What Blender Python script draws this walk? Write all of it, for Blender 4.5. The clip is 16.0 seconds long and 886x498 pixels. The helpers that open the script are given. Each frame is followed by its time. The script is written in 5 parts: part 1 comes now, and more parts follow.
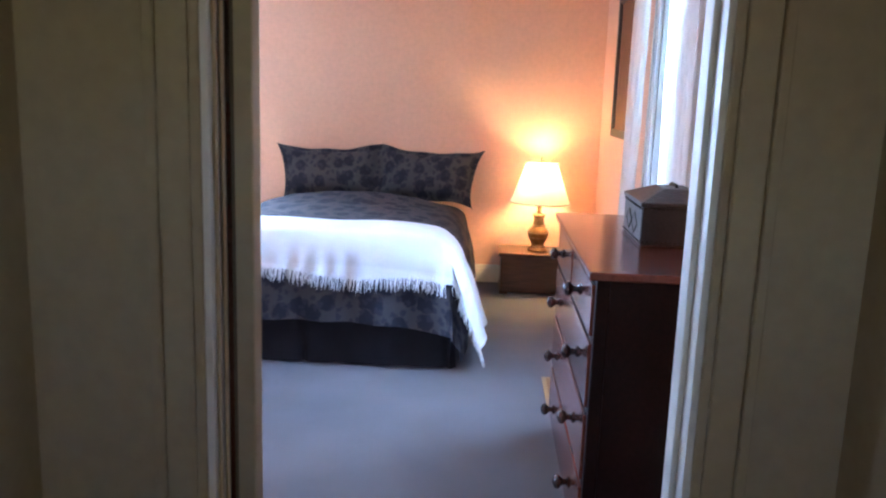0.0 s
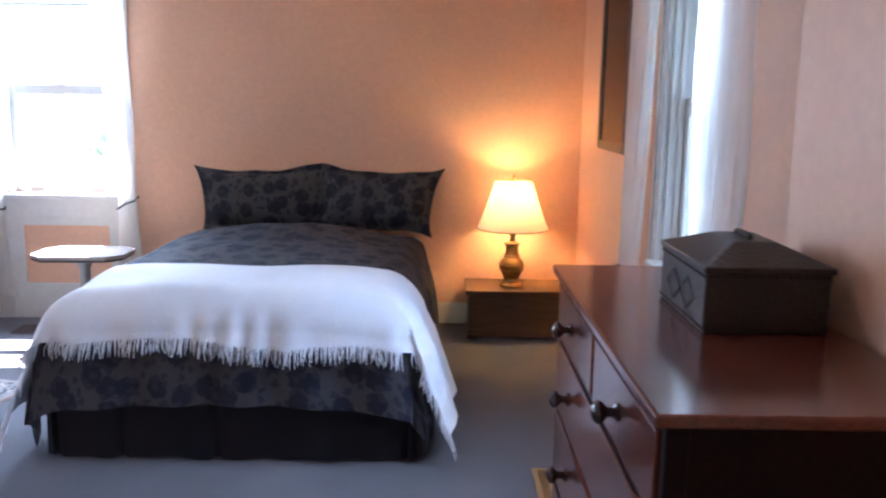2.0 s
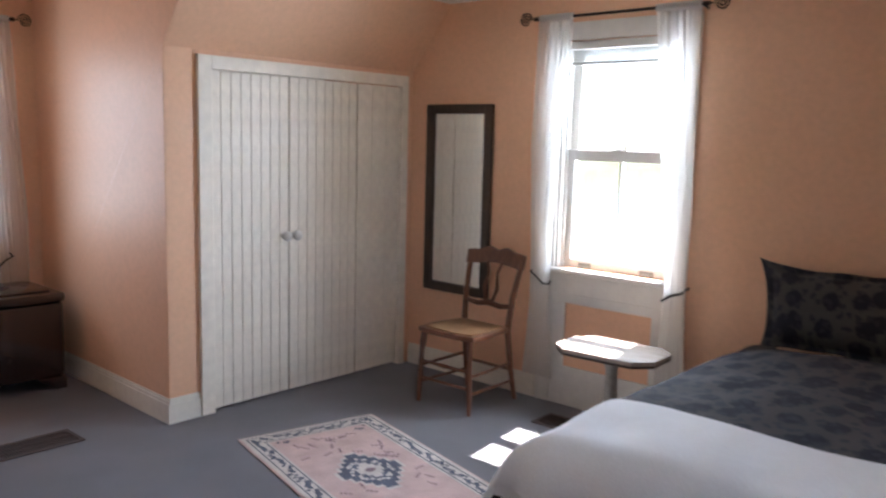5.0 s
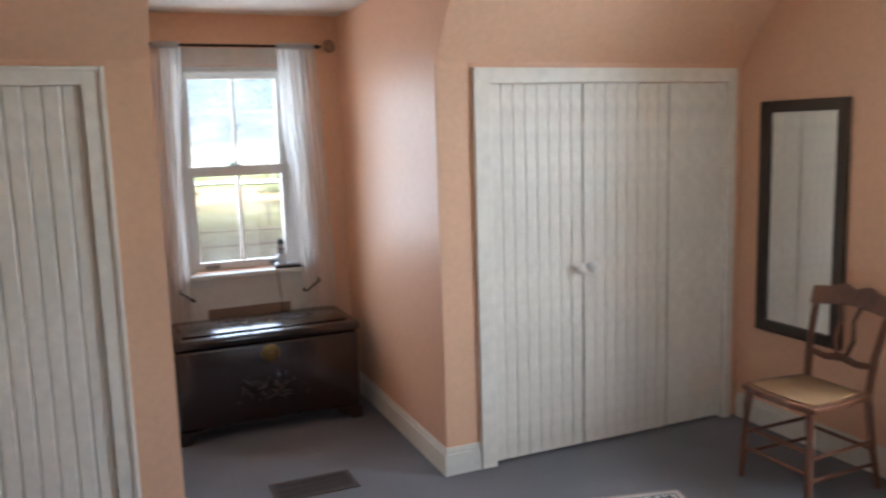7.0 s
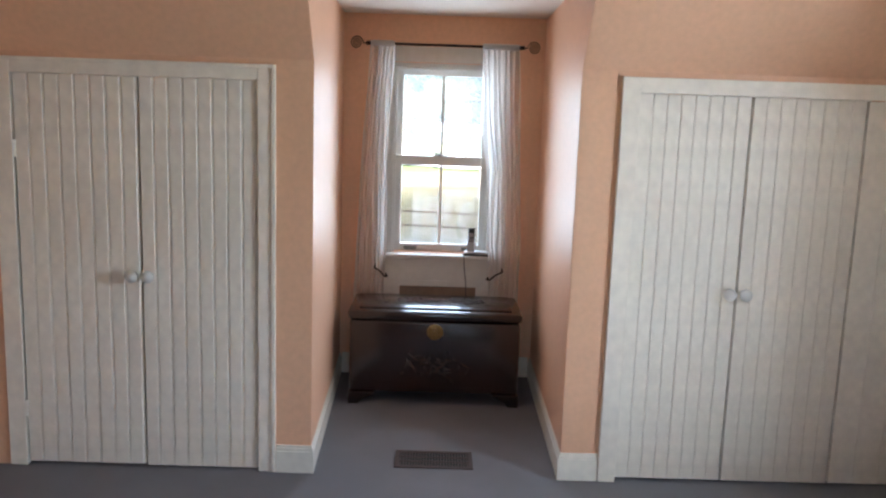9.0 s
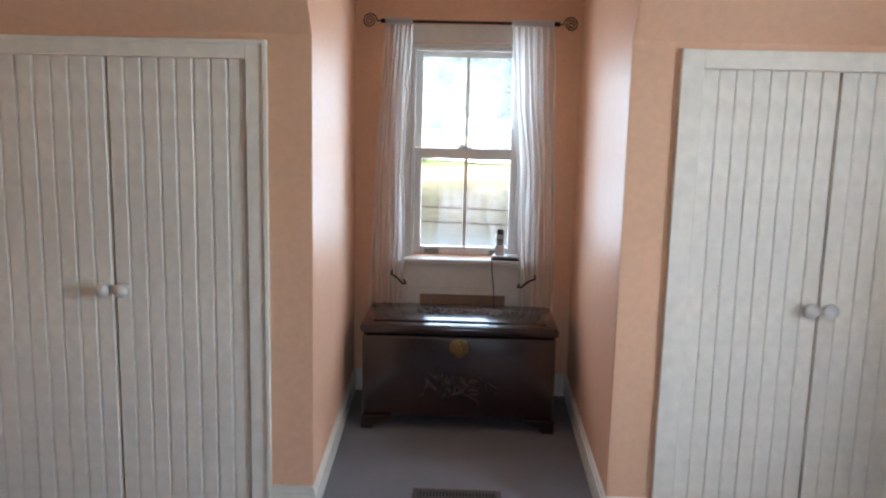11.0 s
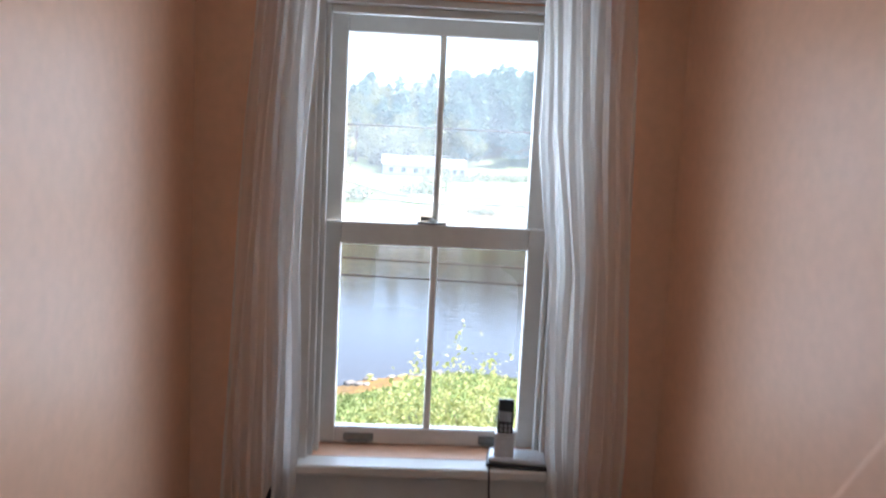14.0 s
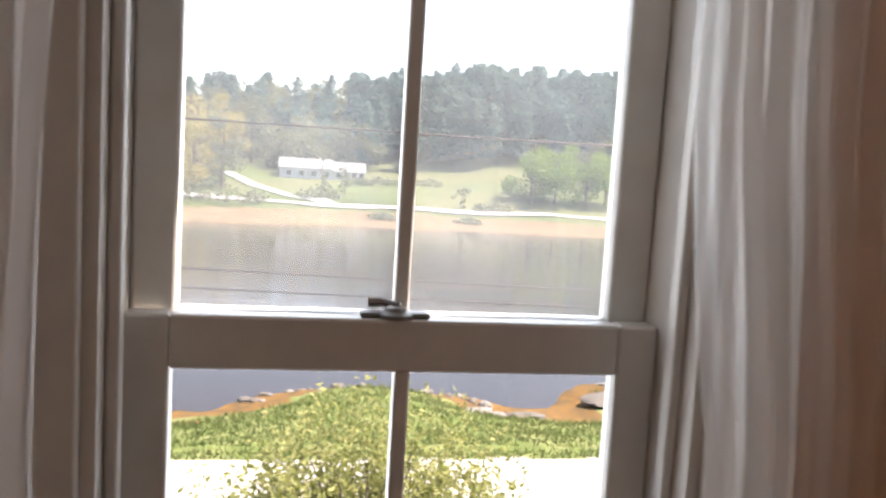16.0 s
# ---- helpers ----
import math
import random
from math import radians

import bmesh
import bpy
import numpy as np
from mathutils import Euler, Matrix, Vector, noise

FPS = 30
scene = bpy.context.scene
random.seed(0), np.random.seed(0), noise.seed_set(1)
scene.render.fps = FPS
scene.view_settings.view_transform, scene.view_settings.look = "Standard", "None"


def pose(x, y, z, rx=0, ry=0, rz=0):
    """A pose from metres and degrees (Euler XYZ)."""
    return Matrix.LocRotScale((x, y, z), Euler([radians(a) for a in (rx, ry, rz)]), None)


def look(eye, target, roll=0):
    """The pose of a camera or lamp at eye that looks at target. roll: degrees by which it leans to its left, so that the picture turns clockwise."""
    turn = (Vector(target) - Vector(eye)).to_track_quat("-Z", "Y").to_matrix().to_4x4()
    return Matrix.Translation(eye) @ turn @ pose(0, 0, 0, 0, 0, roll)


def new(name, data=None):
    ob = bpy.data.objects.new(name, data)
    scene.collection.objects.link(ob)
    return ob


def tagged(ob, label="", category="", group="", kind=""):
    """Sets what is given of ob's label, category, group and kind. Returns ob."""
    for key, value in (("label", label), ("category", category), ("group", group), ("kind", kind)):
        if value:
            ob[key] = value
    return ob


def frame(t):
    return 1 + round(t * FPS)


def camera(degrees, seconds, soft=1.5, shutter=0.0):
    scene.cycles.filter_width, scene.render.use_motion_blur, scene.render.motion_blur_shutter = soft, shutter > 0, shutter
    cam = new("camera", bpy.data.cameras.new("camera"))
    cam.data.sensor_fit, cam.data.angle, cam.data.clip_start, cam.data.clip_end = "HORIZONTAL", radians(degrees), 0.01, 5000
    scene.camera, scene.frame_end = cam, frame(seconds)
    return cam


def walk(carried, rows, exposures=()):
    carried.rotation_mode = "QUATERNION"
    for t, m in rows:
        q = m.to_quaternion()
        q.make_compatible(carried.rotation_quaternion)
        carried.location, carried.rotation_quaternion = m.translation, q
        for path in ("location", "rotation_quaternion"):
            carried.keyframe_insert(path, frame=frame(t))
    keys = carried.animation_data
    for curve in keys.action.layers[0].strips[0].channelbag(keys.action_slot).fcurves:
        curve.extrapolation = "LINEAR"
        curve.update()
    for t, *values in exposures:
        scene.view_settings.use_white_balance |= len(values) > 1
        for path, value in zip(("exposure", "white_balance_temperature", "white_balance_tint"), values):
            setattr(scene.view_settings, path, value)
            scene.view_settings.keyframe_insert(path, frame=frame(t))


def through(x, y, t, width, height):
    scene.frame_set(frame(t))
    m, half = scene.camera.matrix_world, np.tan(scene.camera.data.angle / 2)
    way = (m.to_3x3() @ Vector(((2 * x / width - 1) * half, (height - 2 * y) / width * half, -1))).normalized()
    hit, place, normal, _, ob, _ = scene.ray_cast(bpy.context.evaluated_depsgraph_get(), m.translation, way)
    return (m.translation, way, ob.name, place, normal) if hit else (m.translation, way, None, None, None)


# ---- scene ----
cam = camera(57.4, 16.0, soft=2.2, shutter=0.5)
PATH = [
    (0, (0.053, 0.123, 1.386), (-0.046, 2.085, 1.012), 2.0),
    (0.5, (0.031, 0.371, 1.355), (-0.004, 2.336, 0.982), 2.2),
    (1, (-0.023, 0.648, 1.38), (0.039, 2.614, 1.014), 1.8),
    (1.5, (-0.035, 0.875, 1.388), (0.047, 2.842, 1.034), 1.4),
    (2, (0.015, 1.111, 1.391), (0.02, 3.079, 1.035), 0.8),
    (2.5, (0.009, 1.279, 1.396), (-0.17, 3.241, 1.053), -0.1),
    (3, (-0.03, 1.5, 1.399), (-0.433, 3.437, 1.106), 0.1),
    (3.5, (-0.075, 1.677, 1.449), (-0.64, 3.575, 1.168), 1.0),
    (4, (-0.078, 1.861, 1.471), (-0.928, 3.651, 1.2), 1.5),
    (4.5, (-0.064, 2.076, 1.489), (-1.204, 3.696, 1.211), 1.6),
    (5, (-0.13, 2.261, 1.506), (-1.441, 3.747, 1.238), 1.5),
    (5.2, (-0.182, 2.353, 1.518), (-1.544, 3.795, 1.261), 1.8),
    (7.3, (-0.503, 3.06, 1.645), (-2.393, 3.643, 1.346), -2.0),
    (7.5, (-0.495, 3.154, 1.661), (-2.418, 3.609, 1.355), -1.5),
    (8, (-0.406, 3.328, 1.693), (-2.349, 3.687, 1.384), 0.6),
    (8.5, (-0.289, 3.553, 1.684), (-2.259, 3.725, 1.385), 2.4),
    (9, (-0.191, 3.74, 1.679), (-2.166, 3.763, 1.369), 1.9),
    (9.2, (-0.148, 3.788, 1.664), (-2.125, 3.81, 1.361), 2.0),
    (11.3, (-0.990, 3.765, 1.635), (-2.963, 3.710, 1.309), 1.3),
    (11.5, (-1.15, 3.742, 1.629), (-3.123, 3.719, 1.303), 1.2),
    (12, (-1.554, 3.715, 1.608), (-3.526, 3.745, 1.281), 1.5),
    (12.5, (-2.016, 3.696, 1.635), (-3.992, 3.751, 1.326), 1.6),
    (13, (-2.493, 3.668, 1.57), (-4.477, 3.755, 1.336), 1.8),
    (13.5, (-2.916, 3.696, 1.645), (-4.895, 3.795, 1.376), 2.3),
    (14, (-3.313, 3.681, 1.645), (-5.297, 3.783, 1.419), 2.8),
    (14.5, (-3.679, 3.655, 1.653), (-5.664, 3.797, 1.457), 2.6),
    (15, (-4.021, 3.66, 1.646), (-6.002, 3.861, 1.458), 3.0),
    (15.5, (-4.349, 3.676, 1.652), (-6.324, 3.924, 1.464), 3.1),
    (16, (-4.639, 3.649, 1.635), (-6.598, 3.998, 1.432), 3.5),
]
EXPOSURES = [(0, 5.12, 4800, 16), (1.0, 4.92, 4900, 17), (1.5, 4.7, 5000, 17), (2.0, 4.35, 5200, 16), (2.5, 4.0, 5600, 17), (3.0, 3.75, 5900, 18), (3.5, 3.6, 6100, 19), (4.5, 3.35, 6200, 17), (5.0, 3.35, 6250, 15), (9.0, 3.55, 6150, 10), (11.5, 3.45, 6050, 10), (12.5, 3.35, 6050, 10),
             (13.0, 3.2, 5700, 9), (13.5, 3.05, 5650, 9), (14.0, 2.75, 6000, 12), (14.5, 2.62, 6300, 14), (15.0, 2.42, 6900, 17), (15.5, 2.4, 7400, 20), (16.0, 2.0, 7400, 20)]
walk(cam, [(t, look(eye, target, roll)) for t, eye, target, roll in PATH], EXPOSURES)

# ---- world, sun, large lights ----
LAMP_WATTS = 0.72
SUN_HEIGHT, SUN_TURN = radians(60), radians(-8)
world = bpy.data.worlds.new("sky")
scene.world = world
world.use_nodes = True
wn = world.node_tree.nodes
sky = wn.new("ShaderNodeTexSky")
sky.sky_type, sky.sun_disc, sky.sun_elevation, sky.sun_rotation = "NISHITA", False, SUN_HEIGHT, SUN_TURN
world.node_tree.links.new(sky.outputs[0], wn["Background"].inputs[0])
wn["Background"].inputs[1].default_value = 0.105

sun_data = bpy.data.lights.new("sun", "SUN")
sun_data.energy, sun_data.angle, sun_data.color = 4.4, radians(0.5), (1.0, 0.95, 0.87)
sun = new("sun", sun_data)
sun.matrix_world = look((0, 0, 30), (-math.sin(SUN_TURN) * 10, -math.cos(SUN_TURN) * 10, 30 - 10 * math.tan(SUN_HEIGHT)))


def window_light(name, eye, target, width, height, watts, colour=(0.74, 0.87, 1.0), spread=180):
    """Daylight of one window, in its opening, or the hall's added fill."""
    data = bpy.data.lights.new(name, "AREA")
    data.shape, data.size, data.size_y, data.energy, data.color = "RECTANGLE", width, height, watts, colour
    data.spread = radians(spread)
    ob = new(name, data)
    ob.matrix_world = look(eye, target)
    return ob


window_light("north_daylight", (-2.34, 6.36, 1.42), (-2.34, 0, 0.9), 0.66, 1.15, 7.2)
window_light("east_daylight", (1.10, 3.85, 1.42), (-0.5, 3.3, -0.2), 0.66, 1.15, 0.75, spread=95)
window_light("west_daylight", (-5.66, 3.77, 1.42), (0, 3.77, 1.0), 0.56, 1.10, 1.8)
# Added warm fill that brightens the hall; no real source is known there.
window_light("hall_fill", (0.0, -1.72, 1.5), (0, 3, 1.3), 0.26, 0.46, 0.145, (1.0, 0.72, 0.34))


# ---- materials ----
def material(name, colour, rough=0.6, metal=0.0, grain=None, grain_amount=0.12, bump=0.0, bump_scale=200.0, spec=0.5):
    """A painted or plain surface: colour, broad stains, fine grain and relief."""
    m = bpy.data.materials.new(name)
    m.use_nodes = True
    nt = m.node_tree
    n, l = nt.nodes, nt.links
    b = n["Principled BSDF"]
    b.inputs["Roughness"].default_value, b.inputs["Metallic"].default_value = rough, metal
    b.inputs["Specular IOR Level"].default_value = spec
    tc = n.new("ShaderNodeTexCoord")
    if grain is None:
        grain = (1.7, 60.0)
    mix = None
    last = None
    for k, scale in enumerate(grain):
        t = n.new("ShaderNodeTexNoise")
        t.inputs["Scale"].default_value, t.inputs["Detail"].default_value = scale, 5.0
        l.new(tc.outputs["Object"], t.inputs["Vector"])
        ramp = n.new("ShaderNodeMapRange")
        ramp.inputs[1].default_value, ramp.inputs[2].default_value = 0.3, 0.7
        ramp.inputs[3].default_value, ramp.inputs[4].default_value = 1 - grain_amount, 1 + grain_amount * 0.6
        l.new(t.outputs["Fac"], ramp.inputs[0])
        if last is None:
            last = ramp.outputs[0]
        else:
            mul = n.new("ShaderNodeMath")
            mul.operation = "MULTIPLY"
            l.new(last, mul.inputs[0])
            l.new(ramp.outputs[0], mul.inputs[1])
            last = mul.outputs[0]
    sc = n.new("ShaderNodeVectorMath")
    sc.operation = "SCALE"
    sc.inputs[0].default_value = colour[:3]
    l.new(last, sc.inputs["Scale"])
    l.new(sc.outputs[0], b.inputs["Base Color"])
    if bump:
        t = n.new("ShaderNodeTexNoise")
        t.inputs["Scale"].default_value, t.inputs["Detail"].default_value = bump_scale, 3.0
        l.new(tc.outputs["Object"], t.inputs["Vector"])
        bp = n.new("ShaderNodeBump")
        bp.inputs["Strength"].default_value, bp.inputs["Distance"].default_value = bump, 0.004
        l.new(t.outputs["Fac"], bp.inputs["Height"])
        l.new(bp.outputs[0], b.inputs["Normal"])
    return m


def wood(name, dark, light, rough=0.35, scale=6.0, stretch=(1, 12, 12), coat=0.0):
    """Wood with grain along the local axis whose stretch is smallest."""
    m = bpy.data.materials.new(name)
    m.use_nodes = True
    n, l = m.node_tree.nodes, m.node_tree.links
    b = n["Principled BSDF"]
    b.inputs["Roughness"].default_value, b.inputs["Coat Weight"].default_value = rough, coat
    b.inputs["Coat Roughness"].default_value = 0.15
    tc, mp = n.new("ShaderNodeTexCoord"), n.new("ShaderNodeMapping")
    mp.inputs["Scale"].default_value = stretch
    l.new(tc.outputs["Object"], mp.inputs[0])
    t = n.new("ShaderNodeTexNoise")
    t.inputs["Scale"].default_value, t.inputs["Detail"].default_value, t.inputs["Distortion"].default_value = scale, 6.0, 0.6
    l.new(mp.outputs[0], t.inputs["Vector"])
    big = n.new("ShaderNodeTexNoise")
    big.inputs["Scale"].default_value = 2.3
    l.new(tc.outputs["Object"], big.inputs["Vector"])
    add = n.new("ShaderNodeMath")
    add.operation = "MULTIPLY_ADD"
    add.inputs[1].default_value, add.inputs[2].default_value = 0.5, 0.0
    l.new(big.outputs["Fac"], add.inputs[0])
    add2 = n.new("ShaderNodeMath")
    l.new(add.outputs[0], add2.inputs[0])
    half = n.new("ShaderNodeMath")
    half.operation, half.inputs[1].default_value = "MULTIPLY", 0.5
    l.new(t.outputs["Fac"], half.inputs[0])
    l.new(half.outputs[0], add2.inputs[1])
    r = n.new("ShaderNodeValToRGB")
    r.color_ramp.elements[0].position, r.color_ramp.elements[0].color = 0.36, (*dark, 1)
    r.color_ramp.elements[1].position, r.color_ramp.elements[1].color = 0.64, (*light, 1)
    l.new(add2.outputs[0], r.inputs[0])
    l.new(r.outputs[0], b.inputs["Base Color"])
    bp = n.new("ShaderNodeBump")
    bp.inputs["Strength"].default_value, bp.inputs["Distance"].default_value = 0.08, 0.002
    l.new(t.outputs["Fac"], bp.inputs["Height"])
    l.new(bp.outputs[0], b.inputs["Normal"])
    return m


def cloth(name, colour, weave=350.0, through=0.0, clear=0.0, bump=0.25):
    """Woven cloth; through: the share of light that it lets shine through, clear: the share of gaps."""
    m = material(name, colour, 0.9, grain=(3.0, weave), grain_amount=0.1, bump=bump, bump_scale=weave, spec=0.15)
    n, l = m.node_tree.nodes, m.node_tree.links
    out, b = n["Material Output"], n["Principled BSDF"]
    last = b.outputs[0]
    if through:
        tr, mx = n.new("ShaderNodeBsdfTranslucent"), n.new("ShaderNodeMixShader")
        tr.inputs[0].default_value, mx.inputs[0].default_value = (*colour, 1), through
        l.new(last, mx.inputs[1])
        l.new(tr.outputs[0], mx.inputs[2])
        last = mx.outputs[0]
    if clear:
        tr, mx = n.new("ShaderNodeBsdfTransparent"), n.new("ShaderNodeMixShader")
        mx.inputs[0].default_value = clear
        l.new(last, mx.inputs[1])
        l.new(tr.outputs[0], mx.inputs[2])
        last = mx.outputs[0]
    l.new(last, out.inputs[0])
    return m


def floral(name, ground, flower, leaf):
    """Printed cloth: dark blossoms and small sprigs scattered on a plain ground."""
    m = cloth(name, ground)
    n, l = m.node_tree.nodes, m.node_tree.links
    b = n["Principled BSDF"]
    base = b.inputs["Base Color"].links[0].from_socket
    tc = n.new("ShaderNodeTexCoord")
    wob = n.new("ShaderNodeTexNoise")
    wob.inputs["Scale"].default_value, wob.inputs["Detail"].default_value = 38.0, 3.0
    l.new(tc.outputs["UV"], wob.inputs["Vector"])
    off = n.new("ShaderNodeVectorMath")
    off.operation = "MULTIPLY_ADD"
    off.inputs[1].default_value = (0.05, 0.05, 0)
    l.new(wob.outputs["Color"], off.inputs[0])
    l.new(tc.outputs["UV"], off.inputs[2])
    last = base
    for scale, size, colour in ((8.5, 0.34, flower), (19.0, 0.25, leaf)):
        v = n.new("ShaderNodeTexVoronoi")
        v.voronoi_dimensions = "2D"
        v.inputs["Scale"].default_value = scale
        l.new(off.outputs[0], v.inputs["Vector"])
        r = n.new("ShaderNodeMapRange")
        r.inputs[1].default_value, r.inputs[2].default_value = size + 0.05, size - 0.03
        l.new(v.outputs["Distance"], r.inputs[0])
        mx = n.new("ShaderNodeMix")
        mx.data_type = "RGBA"
        l.new(r.outputs[0], mx.inputs[0])
        l.new(last, mx.inputs[6])
        mx.inputs[7].default_value = (*colour, 1)
        last = mx.outputs[2]
    l.new(last, b.inputs["Base Color"])
    return m


def glass(name):
    """A thin clear pane: see-through with a little gloss."""
    m = bpy.data.materials.new(name)
    m.use_nodes = True
    n, l = m.node_tree.nodes, m.node_tree.links
    n.remove(n["Principled BSDF"])
    tr, gl, mx, fr = n.new("ShaderNodeBsdfTransparent"), n.new("ShaderNodeBsdfGlossy"), n.new("ShaderNodeMixShader"), n.new("ShaderNodeFresnel")
    gl.inputs["Roughness"].default_value = 0.02
    tr.inputs[0].default_value = (0.97, 0.98, 0.98, 1)
    l.new(fr.outputs[0], mx.inputs[0])
    l.new(tr.outputs[0], mx.inputs[1])
    l.new(gl.outputs[0], mx.inputs[2])
    l.new(mx.outputs[0], n["Material Output"].inputs[0])
    return m


PEACH = material("peach_wall_paint", (0.80, 0.48, 0.31), 0.45, grain=(0.9, 35.0), grain_amount=0.05, bump=0.10, bump_scale=160, spec=0.45)
OLIVE = material("hall_beige_and_shade", (0.40, 0.31, 0.17), 0.55, grain=(0.9, 35.0), grain_amount=0.06, bump=0.1, bump_scale=160)
CEILING = material("ceiling_paint", (0.80, 0.74, 0.66), 0.7, grain=(0.9, 35.0), grain_amount=0.04, bump=0.1, bump_scale=160)
CREAM = material("cream_trim_paint", (0.78, 0.74, 0.66), 0.4, grain=(2.0, 25.0), grain_amount=0.06, bump=0.06, bump_scale=60)
WHITE = material("white_window_paint", (0.69, 0.67, 0.635), 0.38, grain=(3.0, 25.0), grain_amount=0.05, bump=0.05, bump_scale=60)
DOORPAINT = material("white_plank_paint", (0.85, 0.785, 0.69), 0.42, grain=(1.2, 18.0), grain_amount=0.08, bump=0.1, bump_scale=45)
CARPET = material("blue_grey_carpet", (0.225, 0.22, 0.238), 0.95, grain=(1.3, 420.0), grain_amount=0.16, bump=0.9, bump_scale=520, spec=0.1)
# Side shade and the top's window sheen are put into these two colours.
MAHOGANY = wood("dark_shaded_mahogany", (0.008, 0.003, 0.0022), (0.020, 0.006, 0.005), 0.42, 5, (14, 1, 14), coat=0.0)
MAHOGANY_TOP = wood("red_lit_mahogany", (0.10, 0.025, 0.014), (0.18, 0.050, 0.028), 0.18, 5, (14, 1, 14), coat=0.4)
# Gloss cut as well, so the unlit side stays dark.
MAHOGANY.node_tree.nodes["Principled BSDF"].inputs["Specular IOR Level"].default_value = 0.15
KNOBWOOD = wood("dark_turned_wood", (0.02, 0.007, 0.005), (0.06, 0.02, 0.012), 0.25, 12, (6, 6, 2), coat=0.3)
OAKBOX = wood("old_brown_pine", (0.06, 0.027, 0.012), (0.14, 0.065, 0.028), 0.45, 5, (1, 12, 12))
CHAIRWOOD = wood("reddish_chair_wood", (0.095, 0.032, 0.016), (0.20, 0.078, 0.038), 0.35, 8, (6, 6, 1), coat=0.15)
CANE = material("woven_cane", (0.30, 0.165, 0.075), 0.6, grain=(6.0, 240.0), grain_amount=0.3, bump=0.6, bump_scale=260)
TABLEWOOD = wood("pale_table_top", (0.34, 0.29, 0.25), (0.52, 0.47, 0.42), 0.22, 6, (1, 10, 10), coat=0.2)
GREYPAINT = material("grey_pedestal_paint", (0.45, 0.44, 0.40), 0.5)
DARKFRAME = wood("dark_frame_wood", (0.022, 0.013, 0.009), (0.06, 0.036, 0.024), 0.4, 8, (8, 8, 1))
CHESTWOOD = wood("camphor_chest_wood", (0.010, 0.0045, 0.0038), (0.030, 0.012, 0.009), 0.24, 5, (14, 1, 14), coat=0.6)
# Paler grey than the chest: window glints on the carving, put into colour.
CARVING = wood("glinting_carved_wood", (0.05, 0.04, 0.04), (0.13, 0.11, 0.11), 0.32, 9, (14, 1, 14), coat=0.8)
LEATHER = material("dark_box_leather", (0.030, 0.021, 0.017), 0.38, grain=(9.0, 120.0), grain_amount=0.35, bump=0.5, bump_scale=90)
BRASS = material("aged_brass", (0.30, 0.19, 0.07), 0.32, 0.9, grain=(20.0, 90.0), grain_amount=0.3, bump=0.2, bump_scale=80)
TINBRASS = material("tan_register_metal", (0.42, 0.30, 0.15), 0.45, 0.4)
BRONZE = material("brown_register_metal", (0.07, 0.045, 0.038), 0.75, 0.0)
DULLBROWN = material("dull_brown_surface", (0.30, 0.20, 0.145), 0.6, grain=(3.0, 40.0), grain_amount=0.15)
DARK = material("duct_shade_black", (0.01, 0.01, 0.01), 0.9)
IRON = material("dark_iron", (0.035, 0.026, 0.022), 0.5, 0.8)
GREYMETAL = material("grey_lift_metal", (0.25, 0.25, 0.24), 0.45, 0.6)
CORD = material("dark_tieback_cord", (0.03, 0.03, 0.035), 0.8)
SHEER = cloth("white_sheer_cotton", (0.93, 0.92, 0.90), 420, through=0.80, clear=0.34)
THROW = cloth("white_wool_throw", (0.86, 0.87, 0.90), 260, bump=0.5)
DUVET = floral("floral_duvet_print", (0.076, 0.071, 0.075), (0.030, 0.032, 0.044), (0.045, 0.046, 0.060))
SHAM = floral("floral_sham_print", (0.080, 0.074, 0.074), (0.026, 0.027, 0.036), (0.040, 0.040, 0.050))
SKIRT = cloth("dark_bed_skirt_cloth", (0.022, 0.022, 0.028), 300)
LINEN = cloth("white_bed_linen", (0.7, 0.68, 0.64), 300)
SHADE = cloth("ivory_lamp_shade", (0.86, 0.74, 0.55), 500, through=0.18, bump=0.1)
GLASS = glass("window_glass")


def dusty(m, share):
    """A film of dust and salt on a pane, which scatters a share of the daylight."""
    n, l = m.node_tree.nodes, m.node_tree.links
    out = n["Material Output"]
    src = out.inputs[0].links[0].from_socket
    tc, t, r = n.new("ShaderNodeTexCoord"), n.new("ShaderNodeTexNoise"), n.new("ShaderNodeMapRange")
    t.inputs["Scale"].default_value, t.inputs["Detail"].default_value = 5.0, 6.0
    l.new(tc.outputs["Object"], t.inputs["Vector"])
    r.inputs[1].default_value, r.inputs[2].default_value = 0.3, 0.7
    r.inputs[3].default_value, r.inputs[4].default_value = share * 0.75, share * 1.25
    l.new(t.outputs["Fac"], r.inputs[0])
    tr, mx = n.new("ShaderNodeBsdfTranslucent"), n.new("ShaderNodeMixShader")
    tr.inputs[0].default_value = (0.9, 0.9, 0.9, 1)
    l.new(r.outputs[0], mx.inputs[0])
    l.new(src, mx.inputs[1])
    l.new(tr.outputs[0], mx.inputs[2])
    l.new(mx.outputs[0], out.inputs[0])
    return m


DUSTY = dusty(glass("dusty_upper_glass"), 0.048)
MIRROR = material("mirror_silver", (0.86, 0.87, 0.86), 0.015, 1.0, grain_amount=0.01)
SILVER = material("silver_plastic", (0.55, 0.56, 0.58), 0.35, 0.3)
BLACKPLASTIC = material("black_plastic", (0.018, 0.018, 0.02), 0.3)
PAPER = material("tan_picture_paper", (0.36, 0.20, 0.10), 0.7, grain=(5.0, 30.0), grain_amount=0.35)


